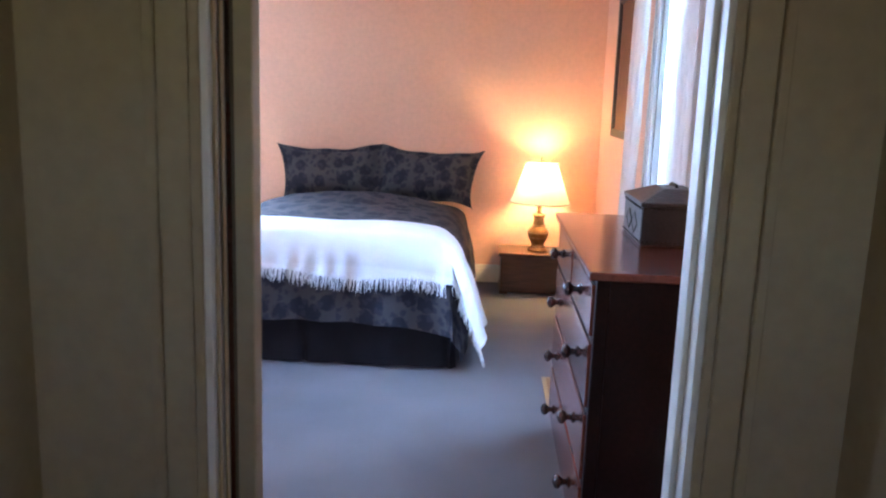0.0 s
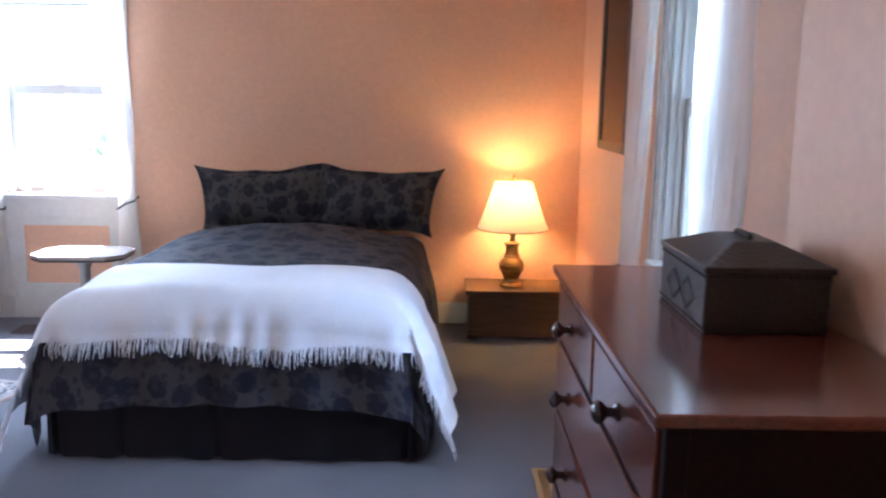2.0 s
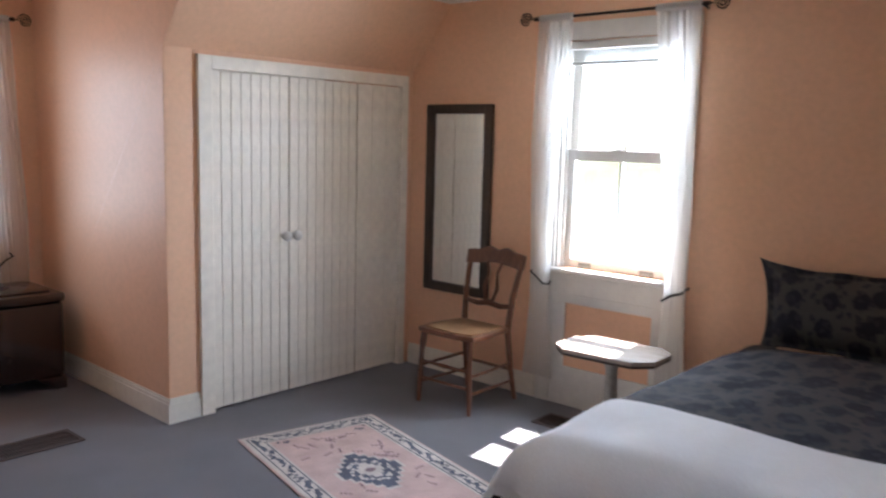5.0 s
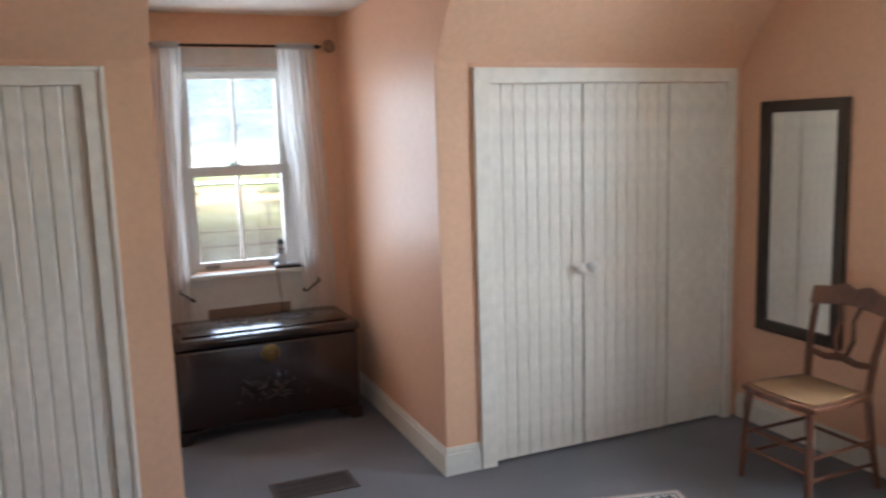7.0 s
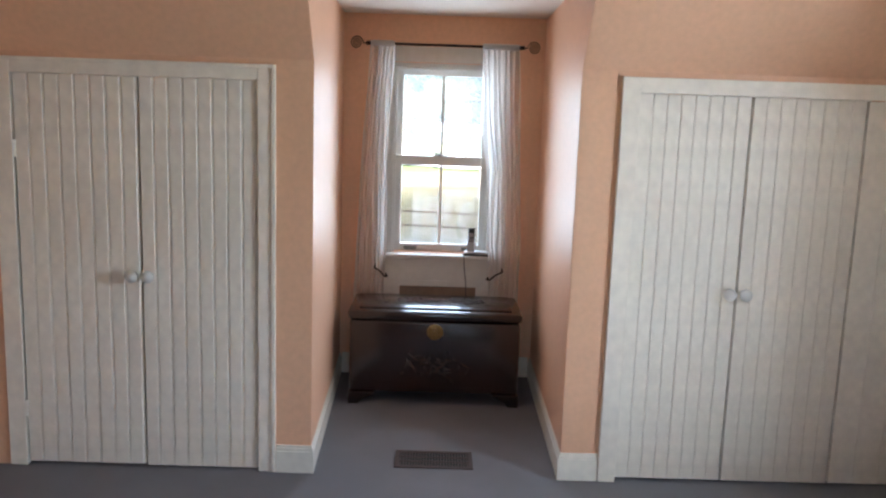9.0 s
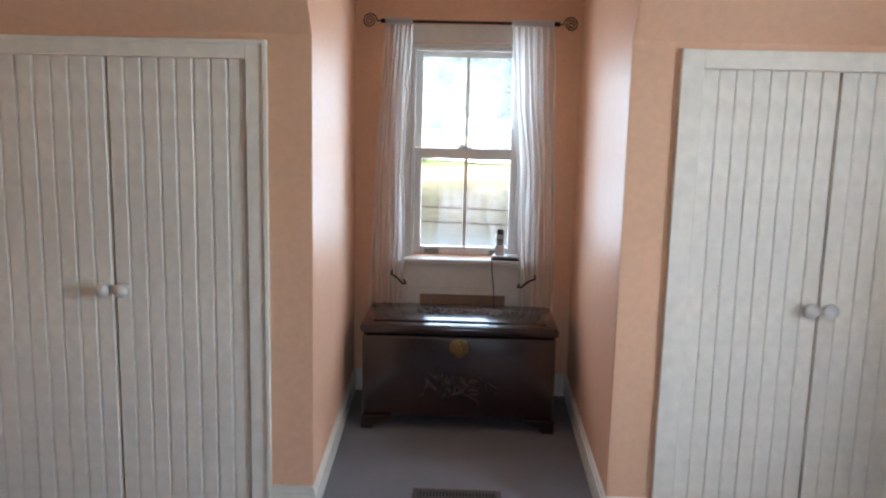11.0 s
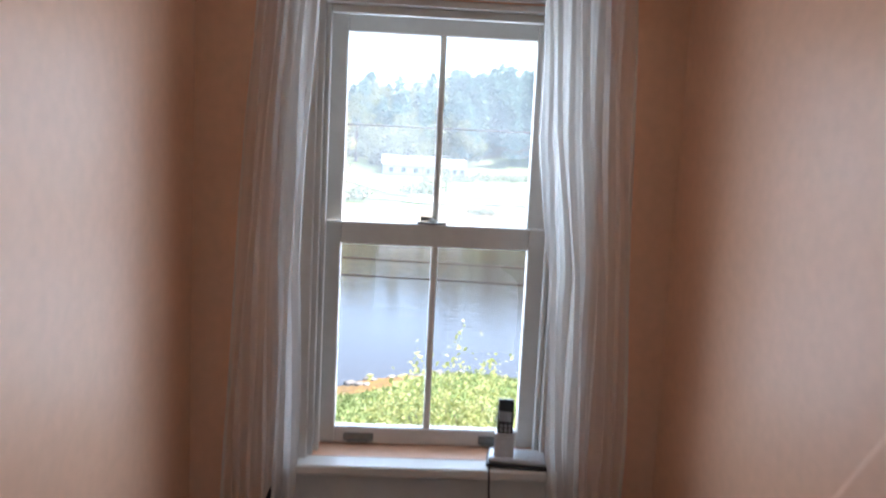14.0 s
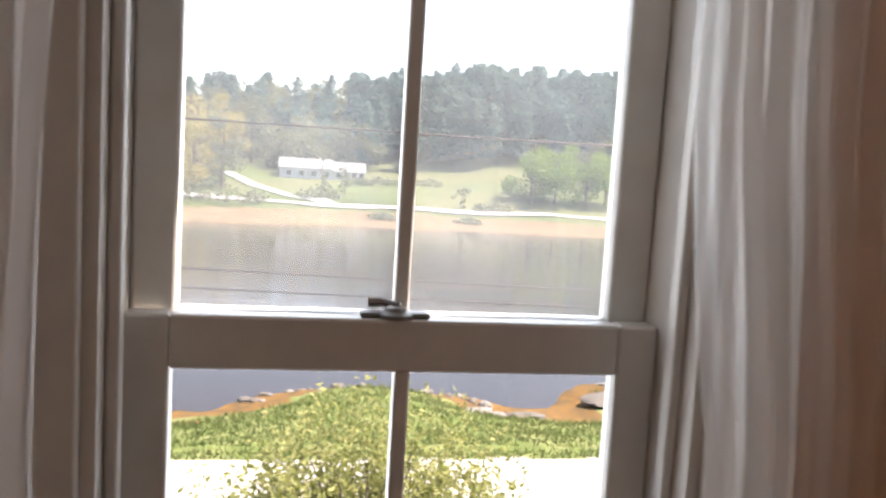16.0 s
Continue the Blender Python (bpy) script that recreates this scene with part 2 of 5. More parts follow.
# ---- mesh helpers ----
def box(bm, lo, hi, bevel=0.0, segments=2):
    """Adds a box between two corners, its edges rounded by bevel."""
    lo, hi = [min(a, b) for a, b in zip(lo, hi)], [max(a, b) for a, b in zip(lo, hi)]
    t = bmesh.new()
    bmesh.ops.create_cube(t, size=1.0)
    for v in t.verts:
        v.co = [lo[i] + (v.co[i] + 0.5) * (hi[i] - lo[i]) for i in range(3)]
    if bevel:
        bmesh.ops.bevel(t, geom=t.edges[:], offset=bevel, segments=segments, profile=0.5, affect="EDGES")
    merge(bm, t)
    return bm


def merge(bm, t, m=None):
    if m is not None:
        t.transform(m)
    me = bpy.data.meshes.new("tmp")
    t.to_mesh(me)
    t.free()
    bm.from_mesh(me)
    bpy.data.meshes.remove(me)
    return bm


def lathe(bm, profile, m=None, steps=20):
    """Adds a turned shape: profile of (radius, height) pairs."""
    t = bmesh.new()
    rings = []
    for r, z in profile:
        rings.append([t.verts.new((r * math.cos(2 * math.pi * k / steps), r * math.sin(2 * math.pi * k / steps), z)) for k in range(steps)])
    for a, b in zip(rings, rings[1:]):
        for k in range(steps):
            t.faces.new((a[k], a[(k + 1) % steps], b[(k + 1) % steps], b[k]))
    t.faces.new(rings[0][::-1])
    t.faces.new(rings[-1])
    return merge(bm, t, m)


def tube(bm, points, radius, steps=8):
    """Adds a round rod along points; radius: one, or one a point."""
    pts = [Vector(p) for p in points]
    radii = radius if isinstance(radius, (list, tuple)) else [radius] * len(pts)
    t = bmesh.new()
    rings = []
    for i, p in enumerate(pts):
        d = (pts[min(i + 1, len(pts) - 1)] - pts[max(i - 1, 0)]).normalized()
        side = d.cross(Vector((0, 0, 1)) if abs(d.z) < 0.9 else Vector((1, 0, 0))).normalized()
        up = side.cross(d)
        rings.append([t.verts.new(p + radii[i] * (side * math.cos(2 * math.pi * k / steps) + up * math.sin(2 * math.pi * k / steps))) for k in range(steps)])
    for a, b in zip(rings, rings[1:]):
        for k in range(steps):
            t.faces.new((a[k], b[k], b[(k + 1) % steps], a[(k + 1) % steps]))
    t.faces.new(rings[0])
    t.faces.new(rings[-1][::-1])
    bmesh.ops.recalc_face_normals(t, faces=t.faces[:])
    return merge(bm, t)


def prism(bm, outline, lo, hi, axis=2, bevel=0.0):
    """Adds an extruded outline: (a, b) pairs in the plane across axis."""
    t = bmesh.new()
    order = [k for k in range(3) if k != axis]

    def at(p, h):
        c = [0.0, 0.0, 0.0]
        c[order[0]], c[order[1]], c[axis] = p[0], p[1], h
        return t.verts.new(c)

    low, top = [at(p, lo) for p in outline], [at(p, hi) for p in outline]
    n = len(outline)
    t.faces.new(low[::-1])
    t.faces.new(top)
    for k in range(n):
        t.faces.new((low[k], low[(k + 1) % n], top[(k + 1) % n], top[k]))
    bmesh.ops.recalc_face_normals(t, faces=t.faces[:])
    if bevel:
        bmesh.ops.bevel(t, geom=t.edges[:], offset=bevel, segments=2, profile=0.5, affect="EDGES")
    return merge(bm, t)


def sheet(bm, f, nu, nv):
    """Adds a grid of points f(u, v), u and v from 0 to 1, with UVs in metres where f gives five numbers."""
    uv = bm.loops.layers.uv.verify()
    rows = [[f(i / nu, j / nv) for i in range(nu + 1)] for j in range(nv + 1)]
    verts = [[bm.verts.new(p[:3]) for p in r] for r in rows]
    for j in range(nv):
        for i in range(nu):
            face = bm.faces.new((verts[j][i], verts[j][i + 1], verts[j + 1][i + 1], verts[j + 1][i]))
            for lp, (b, a) in zip(face.loops, ((j, i), (j, i + 1), (j + 1, i + 1), (j + 1, i))):
                p = rows[b][a]
                lp[uv].uv = p[3:5] if len(p) > 3 else (a / nu, b / nv)
    return bm


def linked(name, bm, mat, smooth=False, angle=40):
    me = bpy.data.meshes.new(name)
    bm.to_mesh(me)
    bm.free()
    me.materials.append(mat)
    if smooth:
        for p in me.polygons:
            p.use_smooth = True
        me.set_sharp_from_angle(angle=radians(angle))
    return new(name, me)


def part(name, bm, mat, parent, label="", smooth=False):
    """One mesh under a thing or a part, in the thing's own coordinates."""
    ob = linked(name, bm, mat, smooth)
    ob.parent = parent
    if label:
        tagged(ob, label)
    return ob


def thing(name, m, label, category, group="", kind=""):
    """An Empty at the base of a thing; its parts hang under it."""
    ob = new(name)
    ob.empty_display_size = 0.1
    ob.matrix_world = m
    return tagged(ob, label, category, group, kind)


def built(name, bm, mat, label, category="", smooth=False):
    """A piece of the setting, in the world's coordinates."""
    return tagged(linked(name, bm, mat, smooth), label, category or "wall", kind="structure")


B = bmesh.new

# ---- the room: numbers of the plan ----
NORTH, EAST, SOUTH, HALL = 6.15, 0.87, 1.64, 1.50
FRONT, BACK = -3.865, -5.45          # closet front, dormer's window wall
CHEEK_L, CHEEK_R = 3.182, 4.38       # front edges of the dormer's side walls
BACK_L, BACK_R = 3.130, 4.412        # where they meet the window wall
KNEE, TOP = 1.93, 2.34               # top of the low closet wall, ceiling
SLOPE_X = -3.55
DOOR_L, DOOR_R = -0.377, 0.43
NWIN = (-2.70, -1.98, 0.80, 2.06)    # clear opening in the north wall: x, x, z, z
EWIN = (3.49, 4.21, 0.80, 2.06)      # east wall: y, y, z, z
WWIN = (3.443, 4.103, 0.823, 2.045)      # dormer wall: y, y, z, z


def holed(bm, axis, plane, thick, span, heights, hole=None):
    """A wall across axis ('x' or 'y') from plane to plane + thick, over span, with one opening (a, b, low, high)."""
    def put(a, b, lo, hi):
        if b - a > 1e-4 and hi - lo > 1e-4:
            if axis == "y":
                box(bm, (a, plane, lo), (b, plane + thick, hi))
            else:
                box(bm, (plane, a, lo), (plane + thick, b, hi))
    if hole is None:
        put(*span, *heights)
        return bm
    a, b, lo, hi = hole
    put(span[0], a, *heights)
    put(b, span[1], *heights)
    put(a, b, heights[0], lo)
    put(a, b, hi, heights[1])
    return bm


built("wall_north", holed(B(), "y", NORTH, 0.18, (-5.0, EAST + 0.18), (0, TOP), NWIN), PEACH, "peach painted plaster wall behind the bed")
built("wall_east", holed(B(), "x", EAST, 0.18, (HALL, NORTH), (0, TOP), EWIN), PEACH, "peach painted plaster wall behind the dresser")
built("wall_south", holed(B(), "y", HALL + 0.012, SOUTH - HALL - 0.012, (-0.92, EAST), (0, TOP), (DOOR_L - 0.068, DOOR_R + 0.02, 0, 2.05)), PEACH, "peach painted wall with the doorway")
built("wall_south_west", box(B(), (-5.0, 1.22, 0), (-0.92, 1.36, TOP)), PEACH, "peach painted wall beside the closets")
built("wall_return", box(B(), (-0.92, 1.22, 0), (-0.90, HALL + 0.012, TOP)), PEACH, "short peach return wall beside the doorway")
built("floor_south", box(B(), (-5.0, 1.22, -0.25), (-0.92, SOUTH - 0.07, 0)), CARPET, "blue-grey wall-to-wall carpet along the closets", "floor")
built("floor", box(B(), (-5.62, SOUTH - 0.07, -0.25), (EAST + 0.18, NORTH + 0.18, 0)), CARPET, "blue-grey wall-to-wall carpet", "floor")

# closet front with its slope, on both sides of the dormer
SOUTHW = 1.36
for nm, a, b, c, d in (("wall_closet_right", 4.60, 6.075, CHEEK_R, NORTH), ("wall_closet_left", 1.80, 2.975, SOUTHW, CHEEK_L)):
    built(nm, holed(B(), "x", FRONT - 0.09, 0.09, (c, d), (0, KNEE), (a, b, 0, 1.865)), PEACH, "low peach knee wall around the closet doors")
bm = B()
for c, d in ((CHEEK_R, NORTH), (SOUTHW, CHEEK_L)):
    prism(bm, [(FRONT, KNEE), (SLOPE_X, TOP), (SLOPE_X - 0.12, TOP + 0.06), (FRONT - 0.12, KNEE + 0.0)], c, d, axis=1)
built("ceiling_slope", bm, PEACH, "sloped peach ceiling over the closets", "ceiling")
bm = B()
box(bm, (SLOPE_X, 1.22, TOP), (-0.92, HALL, TOP + 0.2))
box(bm, (SLOPE_X, HALL, TOP), (EAST + 0.18, NORTH + 0.18, TOP + 0.2))
box(bm, (BACK - 0.18, CHEEK_L - 0.16, TOP), (SLOPE_X, CHEEK_R + 0.14, TOP + 0.2))
built("ceiling", bm, CEILING, "flat cream-white painted ceiling", "ceiling")
for nm, y0, y1 in (("wall_dormer_left", CHEEK_L + 0.003, CHEEK_L - 0.1), ("wall_dormer_right", CHEEK_R - 0.003, CHEEK_R + 0.1)):
    bm = prism(B(), [(BACK, 0), (FRONT - 0.002, 0), (FRONT - 0.002, KNEE), (SLOPE_X - 0.002, TOP), (BACK, TOP)], min(y0, y1), max(y0, y1), axis=1)
    for v in bm.verts:                   # the side walls splay a little towards the window
        if v.co.x < FRONT - 0.1:
            v.co.y += (BACK_L - CHEEK_L) if y0 < 4 else (BACK_R - CHEEK_R)
    built(nm, bm, PEACH, "peach painted side wall of the dormer")
built("wall_dormer_back", holed(B(), "x", BACK - 0.18, 0.18, (CHEEK_L - 0.16, CHEEK_R + 0.14), (0, TOP), WWIN), PEACH, "peach painted dormer wall around the window")
bm = B()
for c, d in ((CHEEK_R + 0.1, NORTH), (1.22, CHEEK_L - 0.1)):
    box(bm, (-4.75, c, 0), (-4.85, d, 2.2))
    box(bm, (-4.75, c, 2.0), (FRONT - 0.12, d, 2.1))
built("wall_closet_back", bm, CREAM, "plain boards closing the closets")
built("wall_lower_storey", box(B(), (-5.60, HALL, -2.75), (EAST + 0.16, NORTH + 0.16, -0.26)), CREAM, "plain lower storey under the room")

# hall behind the door
bm = B()
box(bm, (-0.76, HALL, 0), (DOOR_L - 0.068, HALL + 0.012, TOP))
box(bm, (DOOR_R + 0.02, HALL, 0), (0.70, HALL + 0.012, TOP))
box(bm, (DOOR_L - 0.068, HALL, 2.05), (DOOR_R + 0.02, HALL + 0.012, TOP))
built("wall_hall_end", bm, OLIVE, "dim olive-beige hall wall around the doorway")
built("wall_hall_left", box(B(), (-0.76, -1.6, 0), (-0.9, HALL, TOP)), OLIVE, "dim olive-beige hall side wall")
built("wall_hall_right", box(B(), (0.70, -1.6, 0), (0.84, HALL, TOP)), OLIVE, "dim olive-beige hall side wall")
# Unseen back wall; its hole is made only for the fill lamp.
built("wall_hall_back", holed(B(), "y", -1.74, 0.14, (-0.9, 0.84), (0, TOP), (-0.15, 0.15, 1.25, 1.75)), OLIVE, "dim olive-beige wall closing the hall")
built("floor_hall", box(B(), (-0.9, -1.74, -0.25), (0.84, SOUTH - 0.07, 0)), CARPET, "blue-grey carpet of the hall", "floor")
built("ceiling_hall", box(B(), (-0.9, -1.74, TOP), (0.84, HALL, TOP + 0.2)), CEILING, "plain hall ceiling", "ceiling")

# door lining and moulded casing
bm = B()
for x0, x1 in ((DOOR_L - 0.048, DOOR_L - 0.068), (DOOR_R, DOOR_R + 0.02)):
    box(bm, (x0, HALL - 0.004, 0), (x1, SOUTH + 0.004, 2.03))
box(bm, (DOOR_L - 0.068, HALL - 0.004, 2.03), (DOOR_R + 0.02, SOUTH + 0.004, 2.05))
box(bm, (DOOR_R, HALL + 0.045, 0), (DOOR_R - 0.011, HALL + 0.085, 2.02), 0.003)
built("door_jamb", bm, CREAM, "cream painted door lining", "door frame")
# Stop and beads get the darker hall colour to carry their shade.
bm = B()
box(bm, (DOOR_L - 0.046, HALL + 0.095, 0.002), (DOOR_L, SOUTH + 0.006, 2.028), 0.003)
for y in (0.012, 0.050):
    box(bm, (DOOR_L - 0.047, HALL + y, 0.002), (DOOR_L - 0.040, HALL + y + 0.014, 2.026), 0.003)
# Solid dark strip that stands in for the shade of the hinge gap.
built("trim_gap_shade", box(B(), (DOOR_L - 0.0475, HALL + 0.074, 0.002), (DOOR_L - 0.034, HALL + 0.0945, 2.026)), KNOBWOOD, "dark brown strip for the shaded gap along the hinge side of the doorway", "door frame")
built("trim_door_stop", bm, OLIVE, "broad stop on the hinge side of the doorway, its shade in the colour", "door frame")
# Casing too is coloured like the hall, in place of its shade.
bm = B()
for x0, sgn in ((DOOR_L - 0.048, -1), (DOOR_R, 1)):
    for a, b, p in ((0.012, 0.030, 0.014), (0.030, 0.085, 0.018), (0.085, 0.105, 0.026)):
        box(bm, (x0 + sgn * a, HALL - 0.002, 0), (x0 + sgn * b, HALL - p, 2.03 + b), 0.004)
        if sgn > 0:
            box(bm, (x0 + sgn * a, SOUTH + 0.002, 0), (x0 + sgn * b, SOUTH + p, 2.03 + b), 0.004)
for a, b, p in ((0.004, 0.036, 0.018), (0.036, 0.072, 0.022), (0.072, 0.098, 0.030)):
    box(bm, (DOOR_L - 0.048 - b, HALL - 0.002, 2.03 + a), (DOOR_R + b, HALL - p + 0.001, 2.03 + b))
    box(bm, (DOOR_L - 0.048 - b, SOUTH + 0.002, 2.03 + a), (DOOR_R + b, SOUTH + p - 0.001, 2.03 + b))
built("door_casing", bm, OLIVE, "moulded casing around the doorway, its shade in the olive-beige colour", "door frame")


# baseboards
def baseboard(bm, a, b, out):
    """A board with a small moulded top between two floor points, standing out by the vector out."""
    for h0, h1, d in ((0.0, 0.105, 0.016), (0.105, 0.122, 0.011), (0.122, 0.134, 0.007)):
        box(bm, (min(a[0], b[0], a[0] + out[0] * d, b[0] + out[0] * d), min(a[1], b[1], a[1] + out[1] * d, b[1] + out[1] * d), h0),
            (max(a[0], b[0], a[0] + out[0] * d, b[0] + out[0] * d), max(a[1], b[1], a[1] + out[1] * d, b[1] + out[1] * d), h1))
bm = B()
baseboard(bm, (FRONT + 0.02, NORTH), (-2.80, NORTH), (0, -1))
baseboard(bm, (-1.88, NORTH), (EAST, NORTH), (0, -1))
baseboard(bm, (EAST, SOUTH), (EAST, NORTH - 0.017), (-1, 0))
for y, dy, out in ((CHEEK_R, BACK_R - CHEEK_R, -1), (CHEEK_L, BACK_L - CHEEK_L, 1)):
    side = B()
    baseboard(side, (FRONT + 0.017, y), (BACK, y), (0, out))
    for v in side.verts:
        v.co.y += dy * (FRONT - v.co.x) / (FRONT - BACK)
    merge(bm, side)
baseboard(bm, (FRONT, CHEEK_R), (FRONT, 4.553), (1, 0))
baseboard(bm, (FRONT, 3.02), (FRONT, CHEEK_L), (1, 0))
baseboard(bm, (BACK, BACK_L + 0.018), (BACK, BACK_R - 0.018), (1, 0))
baseboard(bm, (-3.8, 1.36), (-0.92, 1.36), (0, 1))
baseboard(bm, (-0.92, SOUTH), (DOOR_L - 0.105, SOUTH), (0, 1))
baseboard(bm, (DOOR_R + 0.105, SOUTH), (EAST - 0.017, SOUTH), (0, 1))
built("baseboard", bm, CREAM, "cream painted baseboard", "baseboard")

# closet casings
for nm, a, b in (("trim_closet_right", 4.60, 6.075), ("trim_closet_left", 1.80, 2.975)):
    proud = 0.022 if b > 5 else 0.010
    bm = B()
    box(bm, (FRONT + 0.001, a - 0.042, 0), (FRONT + proud, a + 0.040, 1.905), 0.003)
    box(bm, (FRONT + 0.001, b - 0.032 if b > 5 else b - 0.04, 0), (FRONT + proud, b + 0.042 if b < 5 else b + 0.022, 1.905), 0.003)
    box(bm, (FRONT + 0.001, a + 0.040, 1.835), (FRONT + proud - 0.001, b - 0.032 if b > 5 else b - 0.04, 1.905), 0.003)
    box(bm, (FRONT - 0.03, a, 0), (FRONT + 0.001, a + 0.036, 1.865))
    box(bm, (FRONT - 0.03, b - 0.03, 0), (FRONT + 0.001, b, 1.865))
    box(bm, (FRONT - 0.03, a + 0.036, 1.84), (FRONT + 0.001, b - 0.03, 1.865))
    if b < 5:
        box(bm, (FRONT + 0.0095, b + 0.024, 0), (FRONT + 0.019, b + 0.042, 1.905), 0.003)
        box(bm, (FRONT + 0.0095, a - 0.042, 1.888), (FRONT + 0.018, b + 0.0235, 1.905), 0.003)
    built(nm, bm, DOORPAINT, "cream painted closet casing", "door frame")

# ---- windows ----
def sash_window(name, m, wide, low, high, mid, label, pane_edge=0.05, bottom=0.05, panel=None, inset=0.055, ledge=0.055, apron=0.145, board=None):
    """A two-over-two sash window in its opening. Local x runs along the wall, y outwards, z up from the floor; x = 0 is the middle."""
    w = thing(name, m, label, "window", kind="structure")
    h = wide / 2
    bm = B()                                     # casing on the wall, lining in the opening
    c = 0.085
    for sx in (-1, 1):
        box(bm, (sx * (h + c), -0.020, 0.0 if panel else low - 0.02), (sx * (h - 0.004), -0.001, high + 0.002), 0.003)
        box(bm, (sx * (h + c), -0.028, 0.0 if panel else low - 0.02), (sx * (h + c - 0.018), -0.0205, high + 0.06), 0.003)
        box(bm, (sx * (h - 0.001), 0.0, low), (sx * (h - 0.018), 0.178, high - 0.002))
        box(bm, (sx * (h - 0.0185), 0.03, low), (sx * (h - 0.032), 0.052, high - 0.02), 0.003)
    box(bm, (-h - c, -0.021, high + 0.003), (h + c, -0.001, high + 0.10), 0.003)
    box(bm, (-h + 0.018, 0.0, high - 0.018), (h - 0.018, 0.178, high - 0.001))
    box(bm, (-h + 0.033, 0.03, high - 0.04), (h - 0.033, 0.052, high - 0.0185), 0.003)
    part("window_frame", bm, WHITE, w)
    bm = B()
    box(bm, (-h - 0.02, -ledge, low - 0.028), (h + 0.02, inset + 0.01, low - 0.001), 0.006)
    part("window_sill", bm, WHITE, w)
    bm = B()
    box(bm, (-h - 0.003, -0.020, low - apron), (h + 0.003, -0.002, low - 0.029), 0.004)
    part("apron", bm, WHITE, w)
    if panel:
        bm = B()
        a, b, lo, hi = panel
        box(bm, (-h - 0.003, -0.014, 0.0), (h + 0.003, -0.001, lo), 0.002)
        box(bm, (-h - 0.003, -0.014, hi), (h + 0.003, -0.001, low - apron - 0.001), 0.002)
        box(bm, (-h - 0.003, -0.014, lo), (a, -0.001, hi), 0.002)
        box(bm, (b, -0.014, lo), (h + 0.003, -0.001, hi), 0.002)
        part("panel_frame", bm, WHITE, w, "white boards around a sunk wall panel")
        # Optional thin sheet, added to make the panel browner than the peach wall.
        if board:
            bm = B()
            box(bm, (a + 0.001, -0.006, lo + 0.001), (b - 0.001, -0.001, hi - 0.001), 0.001)
            part("sunk_sheet", bm, board, w, "dull brown sheet over the sunk panel")

    def sash(nm, y, z0, z1, foot, head, film):
        hs = h - 0.019
        bm = B()
        for sx in (-1, 1):
            box(bm, (sx * hs, y, z0), (sx * (hs - pane_edge), y + 0.034, z1), 0.004)
        box(bm, (-hs + pane_edge, y, z0), (hs - pane_edge, y + 0.034, z0 + foot), 0.004)
        box(bm, (-hs + pane_edge, y, z1 - head), (hs - pane_edge, y + 0.034, z1), 0.004)
        s = part(nm, bm, WHITE, w)
        bm = B()
        box(bm, (-0.009, y + 0.003, z0 + foot), (0.009, y + 0.031, z1 - head), 0.003)
        part("muntin", bm, WHITE, s)
        for x0, x1 in ((-hs + pane_edge, -0.009), (0.009, hs - pane_edge)):
            bm = B()
            box(bm, (x0, y + 0.015, z0 + foot), (x1, y + 0.018, z1 - head))
            p = part("pane", bm, film, s)
            p.visible_shadow = False
        return s

    lower = sash("lower_sash", inset, low, mid, bottom, 0.062, GLASS)
    upper = sash("upper_sash", inset + 0.04, mid - 0.035, high - 0.02, 0.034, 0.05, DUSTY)
    bm = B()
    lathe(bm, [(0.022, 0), (0.022, 0.005), (0.014, 0.008), (0.012, 0.012), (0.007, 0.014)], pose(-0.010, inset + 0.017, mid), 16)
    box(bm, (-0.052, inset + 0.007, mid), (0.030, inset + 0.029, mid + 0.007), 0.003)
    tube(bm, [(-0.006, inset + 0.019, mid + 0.012), (-0.022, inset + 0.030, mid + 0.015), (-0.040, inset + 0.036, mid + 0.014)], [0.006, 0.005, 0.007], 8)
    part("sash_lock", bm, GREYMETAL, w, "worn grey metal sash lock", True)
    for x in (-0.235, 0.15):
        bm = B()
        box(bm, (x, inset - 0.009, low + 0.008), (x + 0.085, inset - 0.0005, low + 0.032), 0.003)
        box(bm, (x + 0.01, inset - 0.021, low + 0.008), (x + 0.075, inset - 0.009, low + 0.015), 0.003)
        part("sash_lift", bm, GREYMETAL, w, "grey metal finger lift")
    return w


# local y points out through the wall
window_n = sash_window("window_1", pose((NWIN[0] + NWIN[1]) / 2, NORTH, 0), NWIN[1] - NWIN[0], NWIN[2], NWIN[3], 1.47, "white painted sash window with a panelled lower wall", bottom=0.05, panel=(-0.27, 0.27, 0.23, 0.60))
window_e = sash_window("window_2", pose(EAST, (EWIN[0] + EWIN[1]) / 2, 0, 0, 0, -90), EWIN[1] - EWIN[0], EWIN[2], EWIN[3], 1.42, "white painted sash window above the dresser's end", bottom=0.05)
window_w = sash_window("window_3", pose(BACK, (WWIN[0] + WWIN[1]) / 2, 0, 0, 0, 90), WWIN[1] - WWIN[0], WWIN[2], WWIN[3], 1.456, "white painted two-over-two sash window over the water", bottom=0.047, panel=(-0.252, 0.252, 0.23, 0.603), inset=0.10, ledge=0.075, apron=0.178, board=DULLBROWN)

# rolled venetian blind at the head of the north window
bl = thing("window_blind", pose((NWIN[0] + NWIN[1]) / 2, NORTH, 0), "raised grey slatted blind at the window head", "blind")
bm = B()
box(bm, (-0.31, -0.010, 2.015), (0.31, 0.026, 2.050), 0.003)
part("headrail", bm, WHITE, bl)
for k in range(7):
    bm = B()
    box(bm, (-0.30, -0.008, 1.952 + 0.0085 * k), (0.30, 0.022, 1.9565 + 0.0085 * k), 0.001)
    ob = part("slat", bm, GREYPAINT, bl)
bm = B()
